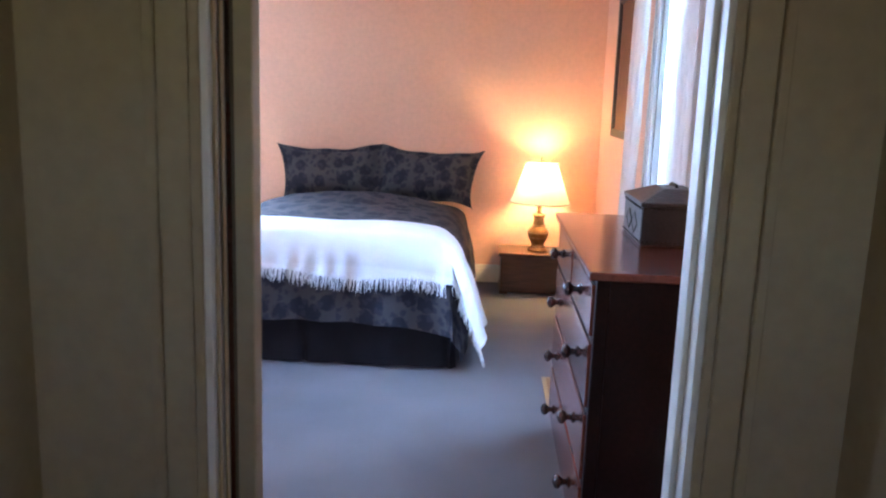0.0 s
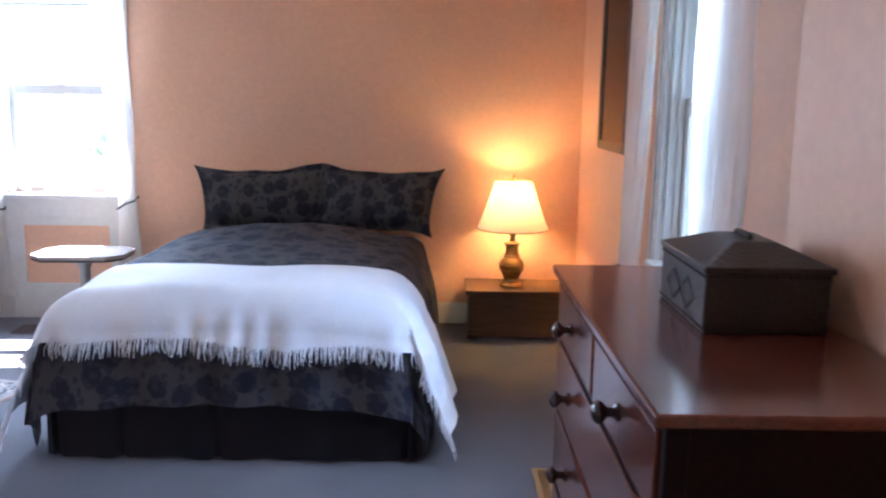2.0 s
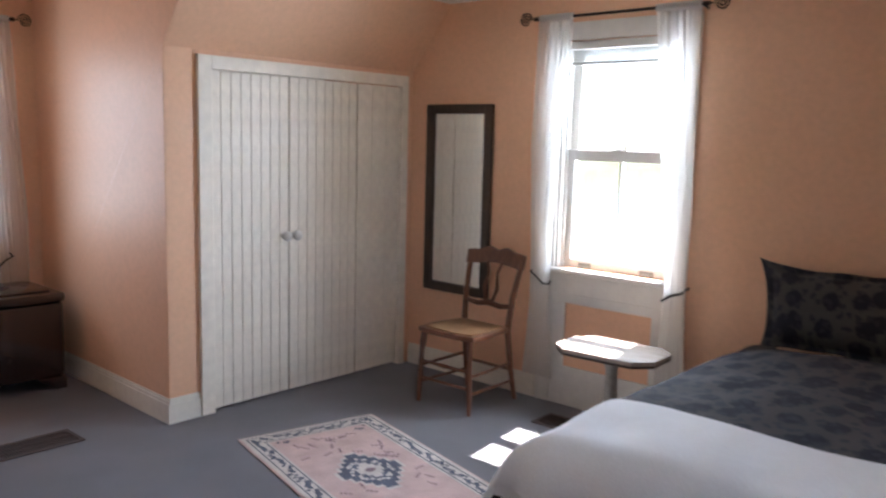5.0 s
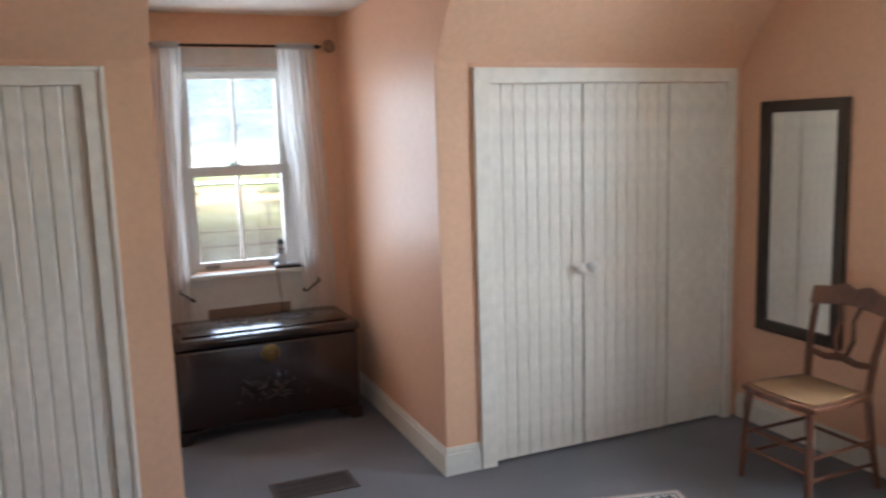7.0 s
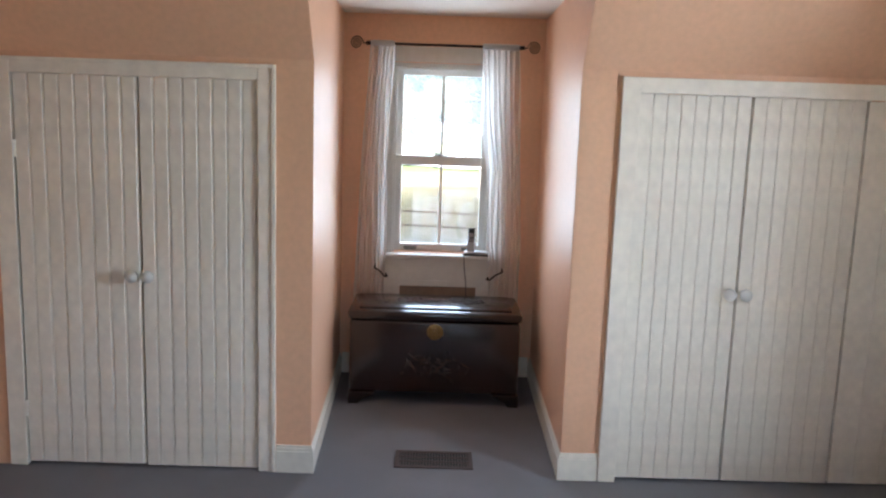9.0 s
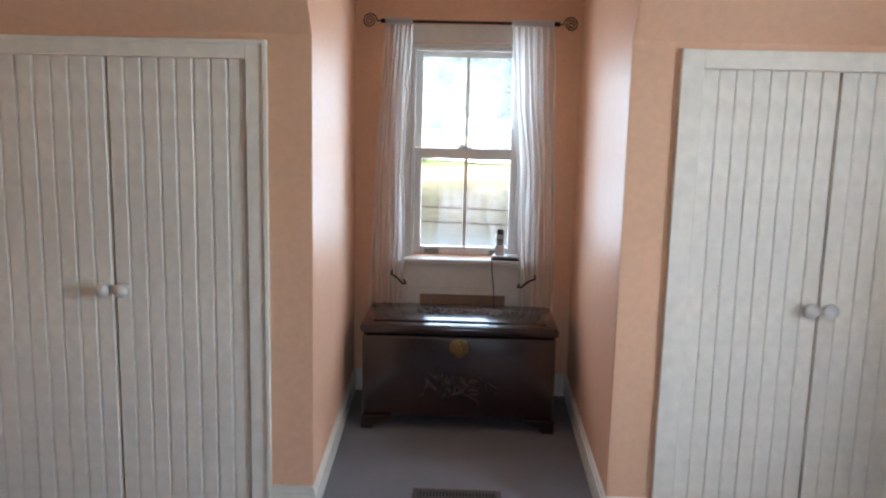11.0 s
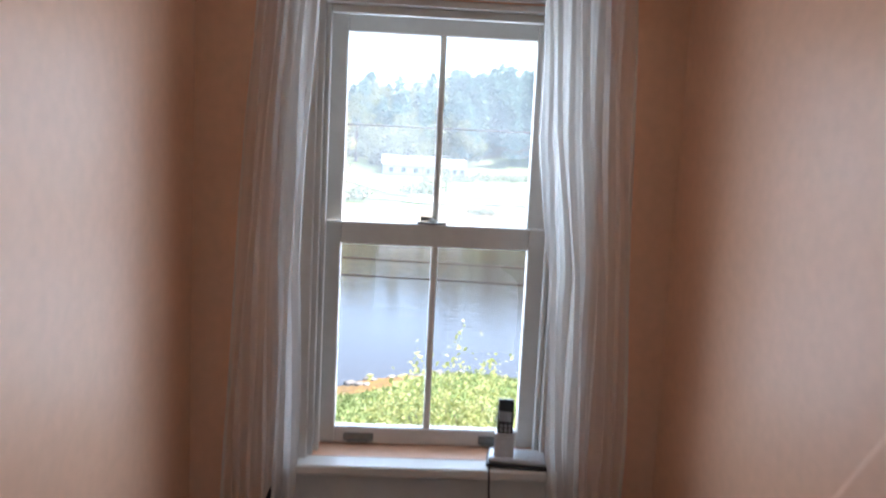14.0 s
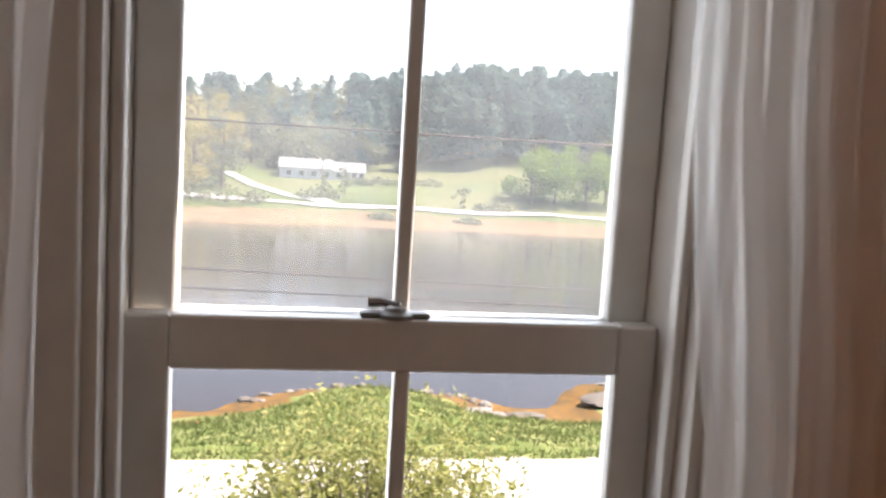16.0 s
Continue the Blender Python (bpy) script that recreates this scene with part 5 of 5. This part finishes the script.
def two_tone(name, a, b, scale, rough=0.9, bump=0.4):
    """Ground cover of two mixed colours at two scales."""
    m = material(name, a, rough, grain=(scale, scale * 12), grain_amount=0.3, bump=bump, bump_scale=scale * 9, spec=0.15)
    n, l = m.node_tree.nodes, m.node_tree.links
    bs = n["Principled BSDF"]
    src = bs.inputs["Base Color"].links[0].from_socket
    tc = n["Texture Coordinate"]
    t = n.new("ShaderNodeTexNoise")
    t.inputs["Scale"].default_value, t.inputs["Detail"].default_value = scale * 0.6, 8.0
    l.new(tc.outputs["Object"], t.inputs["Vector"])
    r = n.new("ShaderNodeMapRange")
    r.inputs[1].default_value, r.inputs[2].default_value = 0.42, 0.60
    l.new(t.outputs["Fac"], r.inputs[0])
    mx = n.new("ShaderNodeMix")
    mx.data_type = "RGBA"
    l.new(r.outputs[0], mx.inputs[0])
    l.new(src, mx.inputs[6])
    mx.inputs[7].default_value = (*b, 1)
    l.new(mx.outputs[2], bs.inputs["Base Color"])
    return m


GRASS = two_tone("shore_grass", (0.125, 0.165, 0.050), (0.17, 0.19, 0.075), 1.6)
GRAVEL = two_tone("pale_gravel", (0.46, 0.44, 0.41), (0.38, 0.36, 0.34), 3.0)
FLATS = two_tone("far_tidal_flat", (0.17, 0.115, 0.065), (0.12, 0.09, 0.052), 0.5)
WEED = two_tone("orange_seaweed", (0.19, 0.105, 0.035), (0.10, 0.065, 0.030), 3.5)
LAWN = two_tone("far_lawn", (0.075, 0.10, 0.035), (0.10, 0.105, 0.048), 0.08)
FOREST = two_tone("forest_floor", (0.10, 0.10, 0.05), (0.15, 0.12, 0.07), 0.06)
BARK = material("grey_bark", (0.13, 0.10, 0.08), 0.9, grain=(3.0, 30.0), grain_amount=0.3, bump=0.4, bump_scale=20)
ROCK = material("shore_rock", (0.13, 0.115, 0.10), 0.85, grain=(2.0, 22.0), grain_amount=0.35, bump=0.6, bump_scale=16)
ROCKLIGHT = material("pale_shore_rock", (0.22, 0.20, 0.18), 0.85, grain=(2.0, 22.0), grain_amount=0.3, bump=0.6, bump_scale=16)

gx = np.concatenate([np.array([2600, 900, 300, 120, 60, 30, 10]), np.linspace(0, -24, 15), np.linspace(-24.6, -42, 50), np.linspace(-48, -114, 12), np.linspace(-118, -146, 31), np.linspace(-152, -240, 22), np.array([-290, -380, -600, -1500, -2600])])
gy = np.concatenate([np.array([-2600, -900, -400, -200, -110]), np.linspace(-70, -14, 14), np.linspace(-12, 30, 74), np.linspace(34, 104, 20), np.array([140, 200, 400, 900, 2600])])
bm = B()
rows_ = [[bm.verts.new((x, y, ground_z(x, y))) for y in gy] for x in gx]
for i in range(len(gx) - 1):
    for j in range(len(gy) - 1):
        f = bm.faces.new((rows_[i][j], rows_[i][j + 1], rows_[i + 1][j + 1], rows_[i + 1][j]))
        c = f.calc_center_median()
        wob = 0.25 * noise.noise((c.x * 0.8, c.y * 0.8, 5))
        if -9 > c.x > -24.7 + wob * 2:
            f.material_index = 1
        elif c.x > -60 and c.z > WATER + 0.44 + wob * 1.2:
            f.material_index = 0
        elif c.x > -136 and c.z < -6.5 + wob:
            f.material_index = 2 if c.x > -60 else 5
        elif c.x > -185:
            f.material_index = 3
        else:
            f.material_index = 4
        if c.x > 0 or abs(c.y) > 400 and c.x > -60:
            f.material_index = 0
bmesh.ops.recalc_face_normals(bm, faces=bm.faces[:])
ground = linked("ground", bm, GRASS, True, 80)
for m_ in (GRAVEL, WEED, LAWN, FOREST, FLATS):
    ground.data.materials.append(m_)
tagged(ground, "grassy shore, gravel drive and far wooded hill", "ground", kind="structure")

# water with small ripples
wm = bpy.data.materials.new("grey_river_water")
wm.use_nodes = True
n, l = wm.node_tree.nodes, wm.node_tree.links
b = n["Principled BSDF"]
b.inputs["Base Color"].default_value, b.inputs["Roughness"].default_value = (0.040, 0.032, 0.025, 1), 0.10
b.inputs["Specular IOR Level"].default_value = 0.28
tc, mp, t1, bp = n.new("ShaderNodeTexCoord"), n.new("ShaderNodeMapping"), n.new("ShaderNodeTexNoise"), n.new("ShaderNodeBump")
mp.inputs["Scale"].default_value = (1.0, 0.35, 1.0)
t1.inputs["Scale"].default_value, t1.inputs["Detail"].default_value = 2.4, 4.0
bp.inputs["Strength"].default_value, bp.inputs["Distance"].default_value = 0.35, 0.04
l.new(tc.outputs["Object"], mp.inputs[0])
l.new(mp.outputs[0], t1.inputs["Vector"])
l.new(t1.outputs["Fac"], bp.inputs["Height"])
l.new(bp.outputs[0], b.inputs["Normal"])
bm = B()
bm.faces.new([bm.verts.new(p) for p in ((-27, -700, WATER), (-27, 700, WATER), (-165, 700, WATER), (-165, -700, WATER))])
built("water", bm, wm, "grey-blue rippled tidal water", "water")

# far road and drive
def ribbon(name, pts, width, mat, label):
    bm = B()
    prev = None
    for i in range(len(pts) - 1):
        for k in range(12):
            p = Vector(pts[i]).lerp(Vector(pts[i + 1]), k / 12)
            d = (Vector(pts[i + 1]) - Vector(pts[i])).normalized()
            s = Vector((-d.y, d.x)) * width / 2
            q = [bm.verts.new((p.x + e * s.x, p.y + e * s.y, ground_z(p.x + e * s.x, p.y + e * s.y) + 0.20)) for e in (-1, 1)]
            if prev:
                bm.faces.new((prev[0], prev[1], q[1], q[0]))
            prev = q
    bmesh.ops.recalc_face_normals(bm, faces=bm.faces[:])
    bmesh.ops.solidify(bm, geom=bm.faces[:], thickness=0.05)
    return built(name, bm, mat, label, "road")


ASPH = material("pale_far_road", (0.36, 0.35, 0.34), 0.85, grain=(0.4, 6.0))
ribbon("road", [(-136.4, -85.2), (-137.8, -0.7), (-139.9, 41.5), (-146.2, 90.7)], 2.6, ASPH, "pale road along the far shore")
ribbon("road_drive", [(-140.6, 9.1), (-144.8, 2.0), (-153.3, -5.2), (-164.5, -10.9)], 2.2, ASPH, "drive climbing to the far house")


# ---- far house ----
HWALL = material("white_clapboard", (0.45, 0.45, 0.46), 0.6, grain=(0.5, 4.0), grain_amount=0.06)
HROOF = material("grey_shingles", (0.20, 0.20, 0.22), 0.9, grain=(0.5, 5.0), grain_amount=0.2)
HPANE = material("dark_far_panes", (0.03, 0.035, 0.045), 0.15)
hz = -2.4
house = thing("house", pose(-167.3, 6.6, hz) @ Matrix.Diagonal((0.7, 0.7, 0.7, 1)), "long low white house with a grey roof", "house")
for nm, y0, y1, x0, x1, h in (("wall", -10.5, 4.0, -5, 4, 3.0), ("wall", 4.0, 13.0, -4, 2.5, 2.5)):
    bm = B()
    box(bm, (x0, y0, -1.2), (x1, y1, h))
    wl = part(nm, bm, HWALL, house)
    bm = B()
    prism(bm, [(x0 - 0.4, h + 0.02), (x1 + 0.5, h + 0.02), ((x0 + x1) / 2, h + 2.7)], y0 - 0.4, y1 + (0.4 if y1 > 5 else 0), 1)
    part("roof", bm, HROOF, house)
    for k in range(4):
        bm = B()
        y = y0 + (y1 - y0) * (k + 0.55) / 4.2
        box(bm, (x1 + 0.01, y, 0.9), (x1 + 0.06, y + 1.1, 2.2))
        wnd = part("window", bm, HPANE, house)
        bm = B()
        box(bm, (x1 + 0.005, y - 0.12, 0.78), (x1 + 0.05, y - 0.01, 2.32))
        box(bm, (x1 + 0.005, y + 1.11, 0.78), (x1 + 0.05, y + 1.22, 2.32))
        box(bm, (x1 + 0.062, y + 0.5, 0.9), (x1 + 0.075, y + 0.6, 2.2))
        part("frame", bm, HWALL, wnd)
bm = B()
box(bm, (-1.0, -4.0, 4.5), (-0.2, -3.2, 6.6))
part("chimney", bm, ROCK, house)


# ---- trees ----
def foliage(name, colour, other):
    m = material(name, colour, 0.75, grain=(0.3, 3.0), grain_amount=0.25, spec=0.2)
    n, l = m.node_tree.nodes, m.node_tree.links
    bs = n["Principled BSDF"]
    src = bs.inputs["Base Color"].links[0].from_socket
    g, mx = n.new("ShaderNodeNewGeometry"), n.new("ShaderNodeMix")
    mx.data_type = "RGBA"
    l.new(g.outputs["Random Per Island"], mx.inputs[0])
    l.new(src, mx.inputs[6])
    mx.inputs[7].default_value = (*other, 1)
    l.new(mx.outputs[2], bs.inputs["Base Color"])
    tr, ms = n.new("ShaderNodeBsdfTranslucent"), n.new("ShaderNodeMixShader")
    ms.inputs[0].default_value = 0.45
    l.new(mx.outputs[2], tr.inputs[0])
    l.new(bs.outputs[0], ms.inputs[1])
    l.new(tr.outputs[0], ms.inputs[2])
    l.new(ms.outputs[0], n["Material Output"].inputs[0])
    return m


# Pine colour is paled and blued to carry the distance haze.
PINE = foliage("hazy_blue_green_pine", (0.12, 0.19, 0.165), (0.145, 0.21, 0.18))
SPRING = foliage("fresh_green_leaves", (0.18, 0.27, 0.07), (0.22, 0.30, 0.09))
YELLOW = foliage("yellow_spring_leaves", (0.34, 0.32, 0.12), (0.36, 0.30, 0.13))
OLIVELEAF = foliage("olive_leaves", (0.17, 0.19, 0.11), (0.21, 0.22, 0.14))
BUSHLEAF = foliage("bush_leaves", (0.22, 0.25, 0.07), (0.42, 0.41, 0.18))
frnd = np.random.RandomState(4)


def leaf_mesh(name, centres, sizes, mat):
    """One mesh of many small bent leaves or tufts."""
    cnt = len(centres)
    n1 = frnd.normal(size=(cnt, 3))
    n1 /= np.linalg.norm(n1, axis=1)[:, None]
    n2 = np.cross(n1, frnd.normal(size=(cnt, 3)))
    n2 /= np.linalg.norm(n2, axis=1)[:, None]
    s = np.asarray(sizes)[:, None]
    bendv = np.cross(n1, n2) * s * 0.25
    v = np.stack([centres - n1 * s, centres - n2 * s * 0.55 + bendv, centres + n1 * s, centres + n2 * s * 0.55 + bendv], 1).reshape(-1, 3)
    f = np.arange(cnt * 4).reshape(-1, 4)
    me = bpy.data.meshes.new(name)
    me.from_pydata(v.tolist(), [], np.concatenate([f[:, [0, 1, 2]], f[:, [0, 2, 3]]]).tolist())
    me.materials.append(mat)
    return me


def crown_points(kind, h, r, count):
    """Leaf places in a crown: a ragged cone for a conifer, uneven lobes for a broadleaf."""
    if kind == "pine":
        z = frnd.uniform(0.12, 1.0, count) ** 0.85
        tier = 0.75 + 0.25 * np.sin(z * 38 + frnd.uniform(0, 6))
        rad = r * (1.04 - z) ** 0.55 * tier * np.sqrt(frnd.uniform(0.35, 1.0, count))
        a = frnd.uniform(0, 6.283, count)
        lop = 1 + 0.3 * np.sin(a * 3 + z * 9)
        return np.stack([rad * lop * np.cos(a), rad * lop * np.sin(a), z * h], 1)
    lobes = frnd.normal(size=(9, 3)) * (r * 0.42, r * 0.42, h * 0.2) + (0, 0, h * 0.45)
    rr = frnd.uniform(0.26, 0.45, 9) * r
    pick = frnd.randint(0, 9, count)
    d = frnd.normal(size=(count, 3))
    d /= np.linalg.norm(d, axis=1)[:, None]
    return lobes[pick] + d * (rr[pick] * frnd.uniform(0.55, 1.08, count))[:, None] * (1, 1, 0.85)


def tree(x, y, kind, h, r, count, size, mat, label):
    z = ground_z(x, y)
    t = thing("tree", pose(x, y, z), label, "tree", "single trees")
    bm = tube(B(), [(0, 0, -0.3), (0.1, 0, h * 0.25), (0, 0.15, h * 0.5), (0.1, 0.1, h * 0.82)], [h * 0.022, h * 0.017, h * 0.011, h * 0.004], 8)
    rr = random.Random(int(x * 7 + y))
    for k in range(7):
        a, z0 = k * 0.9 + rr.random(), h * (0.28 + 0.07 * k)
        e = r * rr.uniform(0.5, 0.8)
        tube(bm, [(0, 0.05, z0), (e * 0.5 * math.cos(a), e * 0.5 * math.sin(a), z0 + h * 0.09), (e * math.cos(a), e * math.sin(a), z0 + h * 0.15)], [h * 0.009, h * 0.006, h * 0.002], 6)
    part("trunk", bm, BARK, t)
    pts = crown_points(kind, h, r, count)
    ob = new("crown", leaf_mesh("crown", pts, frnd.uniform(0.6, 1.3, count) * size, mat))
    ob.parent = t
    return t


for k, (x, y, h, r) in enumerate(((-143.4, -14.2, 10.6, 4.6), (-149.0, -10.0, 12.0, 4.9), (-145.5, -19.8, 9.9, 4.9), (-154.7, -15.0, 14.1, 5.6), (-158.9, -24.2, 13.4, 5.6), (-164.5, -9.5, 13.4, 4.9), (-168.7, -18.0, 15.5, 6.3), (-177.2, -6.9, 14.1, 5.6))):
    tree(x, y, "leaf", h * 1.2, r, 1800, 0.30, (YELLOW, OLIVELEAF, YELLOW)[k % 3], "budding yellow-green tree on the far bank")
for x, y, h, r in ((-150.4, 45.6, 13.4, 5.6), (-153.3, 51.2, 12.7, 5.6), (-151.8, 56.8, 14.1, 6.3), (-156.1, 62.4, 12.7, 5.6), (-157.5, 48.3, 14.1, 5.6)):
    tree(x, y, "leaf", h, r, 2000, 0.34, SPRING, "fresh green tree beside the far road")
for x, y, h, r in ((-145.5, 6.9, 7.0, 1.8), (-147.6, 11.1, 6.3, 1.7), (-144.1, 31.6, 4.9, 1.8)):
    tree(x, y, "leaf", h, r, 150, 0.28, OLIVELEAF, "thin young tree on the far bank")
# trees seen faintly through the bright north and east windows
for x, y, h, r in ((-6.5, 26, 8, 4), (0.5, 30, 9, 4), (22, 9, 9, 4), (20, 14, 9, 4)):
    tree(x, y, "leaf", h, r, 900, 0.22, OLIVELEAF, "leafy garden tree near the house")

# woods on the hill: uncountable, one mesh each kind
for nm, kind, mat, sel, cnt, lab in (("far_pine_woods", "pine", PINE, 420, 420, "dense pine woods on the far hill, paled for haze"), ("far_leaf_woods", "leaf", OLIVELEAF, 240, 380, "mixed budding woods on the far hill")):
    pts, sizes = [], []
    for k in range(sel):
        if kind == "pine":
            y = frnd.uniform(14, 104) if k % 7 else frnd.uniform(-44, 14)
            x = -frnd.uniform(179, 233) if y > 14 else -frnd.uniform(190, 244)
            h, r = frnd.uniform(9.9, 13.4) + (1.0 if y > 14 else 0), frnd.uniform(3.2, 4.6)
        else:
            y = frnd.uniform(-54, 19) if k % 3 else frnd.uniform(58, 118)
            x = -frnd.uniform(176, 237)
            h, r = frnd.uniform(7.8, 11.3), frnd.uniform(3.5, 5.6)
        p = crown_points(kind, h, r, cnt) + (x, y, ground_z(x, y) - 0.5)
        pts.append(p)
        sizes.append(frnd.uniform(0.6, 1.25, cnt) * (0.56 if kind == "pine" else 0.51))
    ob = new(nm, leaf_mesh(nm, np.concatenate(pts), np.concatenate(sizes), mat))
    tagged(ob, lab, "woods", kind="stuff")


# hedges and shrubs on the far bank
def shrub(x, y, r, h, count, size, mat, label, stems=0):
    s = thing("shrub", pose(x, y, ground_z(x, y)), label, "shrub", "shrubs")
    d = frnd.normal(size=(count, 3))
    d /= np.linalg.norm(d, axis=1)[:, None]
    d[:, 2] = np.abs(d[:, 2])
    a = np.arctan2(d[:, 1], d[:, 0])
    lump = 1 + 0.22 * np.sin(a * 3 + x) + 0.15 * np.sin(a * 7 + d[:, 2] * 6)
    p = d * (frnd.uniform(0.45, 1.0, count) ** 0.5 * lump)[:, None] * (r, r, h)
    ob = new("leaves", leaf_mesh("leaves", p, frnd.uniform(0.6, 1.3, count) * size, mat))
    ob.parent = s
    bm = B()
    for k in range(max(stems, 4)):
        an = k * 2.4
        e = r * 0.55
        tube(bm, [(0, 0, -0.05), (e * 0.4 * math.cos(an), e * 0.4 * math.sin(an), h * 0.4), (e * math.cos(an), e * math.sin(an), h * 0.8)], [0.012 * h, 0.008 * h, 0.003 * h], 5)
    part("stems", bm, BARK, s)
    return s


for x, y, r, h in ((-133.5, -7.7, 3.5, 3.2), (-134.2, -12.6, 2.8, 2.5), (-135.0, -3.5, 2.1, 2.0), (-144.1, 4.8, 2.1, 1.8), (-144.8, 8.3, 1.8, 1.7), (-158.9, 14.5, 2.1, 1.3), (-160.3, 18.7, 2.8, 1.3), (-161.7, 23.6, 2.8, 1.3), (-163.1, 28.5, 2.8, 1.4), (-142.0, 37.9, 2.5, 2.0), (-141.3, 34.4, 1.8, 1.5), (-132.1, 16.3, 2.1, 0.9), (-132.8, 30.3, 2.1, 0.8)):
    shrub(x, y, r, h, 240, 0.30, OLIVELEAF, "olive green shrub on the far bank")
# the bush below the window
for x, y, r, h in ((-13.9, 4.5, 1.15, 2.45), (-13.7, 5.65, 1.05, 2.0), (-13.4, 3.4, 1.05, 1.8), (-14.3, 5.05, 1.05, 2.3), (-14.0, 3.9, 1.05, 2.2)):
    shrub(x, y, r, h, 4600, 0.045, BUSHLEAF, "light green leafy bush beside the gravel drive", 9)

# tufts of shore grass
cnt = 30000
px, py = frnd.uniform(-37.0, -24.6, cnt), frnd.uniform(-9, 28, cnt)
pz = np.array([ground_z(a, b) for a, b in zip(px, py)])
ok = pz > WATER + 0.50 + 0.10 * np.sin(px * 1.3 + py * 0.9)
base = np.stack([px, py, pz], 1)[ok]
lean = frnd.normal(size=base.shape) * 0.09
hgt = frnd.uniform(0.08, 0.22, len(base))
w = frnd.normal(size=(len(base), 2))
w = np.concatenate([w / np.linalg.norm(w, axis=1)[:, None] * 0.03, np.zeros((len(base), 1))], 1)
tip = base + lean
tip[:, 2] = base[:, 2] + hgt
v = np.stack([base - w, base + w, tip], 1).reshape(-1, 3)
me = bpy.data.meshes.new("shore_grass")
me.from_pydata(v.tolist(), [], np.arange(len(v)).reshape(-1, 3).tolist())
me.materials.append(foliage("grass_blades", (0.12, 0.165, 0.050), (0.18, 0.20, 0.078)))
tagged(new("shore_grass", me), "bright green shore grass", "grass", kind="stuff")


# rocks on the near shore
def rock(x, y, sx, sy, sz, mat, turn, label):
    t = bmesh.new()
    bmesh.ops.create_icosphere(t, subdivisions=3, radius=1.0)
    for v in t.verts:
        k = 1 + 0.28 * noise.noise(v.co * 1.3 + Vector((x, y, 0))) + 0.1 * noise.noise(v.co * 4 + Vector((y, x, 0)))
        v.co = Vector((round(v.co.x * 2.2) / 2.2 * 0.35 + v.co.x * 0.65, v.co.y, v.co.z)) * k
        v.co = (v.co.x * sx, v.co.y * sy, v.co.z * sz)
    ob = linked("rock", t, mat, True, 35)
    ob.matrix_world = pose(x, y, max(ground_z(x, y), WATER) + sz * 0.15, 0, 0, turn)
    return tagged(ob, label, "rock", "shore rocks")


rr = random.Random(8)
for k in range(26):
    an = -2.0 + 4.0 * k / 25
    x, y = -35.6 - 2.4 * math.cos(an * 0.8) + rr.uniform(-0.6, 0.6), 6.6 + 4.6 * math.sin(an * 0.75) + rr.uniform(-0.5, 0.5)
    s = rr.uniform(0.10, 0.28)
    rock(x, y, s * 1.2, s, s * 0.6, (ROCK, ROCKLIGHT)[k % 3 == 0], rr.uniform(0, 180), "weathered grey shore rock")
rock(-33.4, 10.4, 0.31, 0.66, 0.14, ROCKLIGHT, 12, "flat pale slab at the water's edge")
rock(-32.9, 10.9, 0.28, 0.55, 0.12, ROCKLIGHT, -8, "flat pale slab at the water's edge")
rock(-35.6, 16.5, 0.8, 1.4, 0.19, ROCK, 30, "dark rock on the seaweed bank")
rock(-38.0, 18.2, 0.22, 1.4, 0.12, ROCKLIGHT, 5, "long pale slab on the seaweed bank")
rock(-33.2, 12.3, 0.31, 0.78, 0.14, ROCK, 0, "low rock awash near the shore")

# wires along the road
for za, zb in ((0.31, -0.70), (-0.06, -0.98), (2.32, 2.67)):
    bm = B()
    pts = []
    for k in range(25):
        q = k / 24
        y = -22 + 62 * q
        z = za + (zb - za) * (y + 22) / 62
        pts.append((-18.9, y, z - 1.2 * q * (1 - q)))
    tube(bm, pts, 0.017, 5)
    tagged(linked("overhead_wire", bm, IRON), "thin dark overhead wire along the road", "wire", "overhead wires")
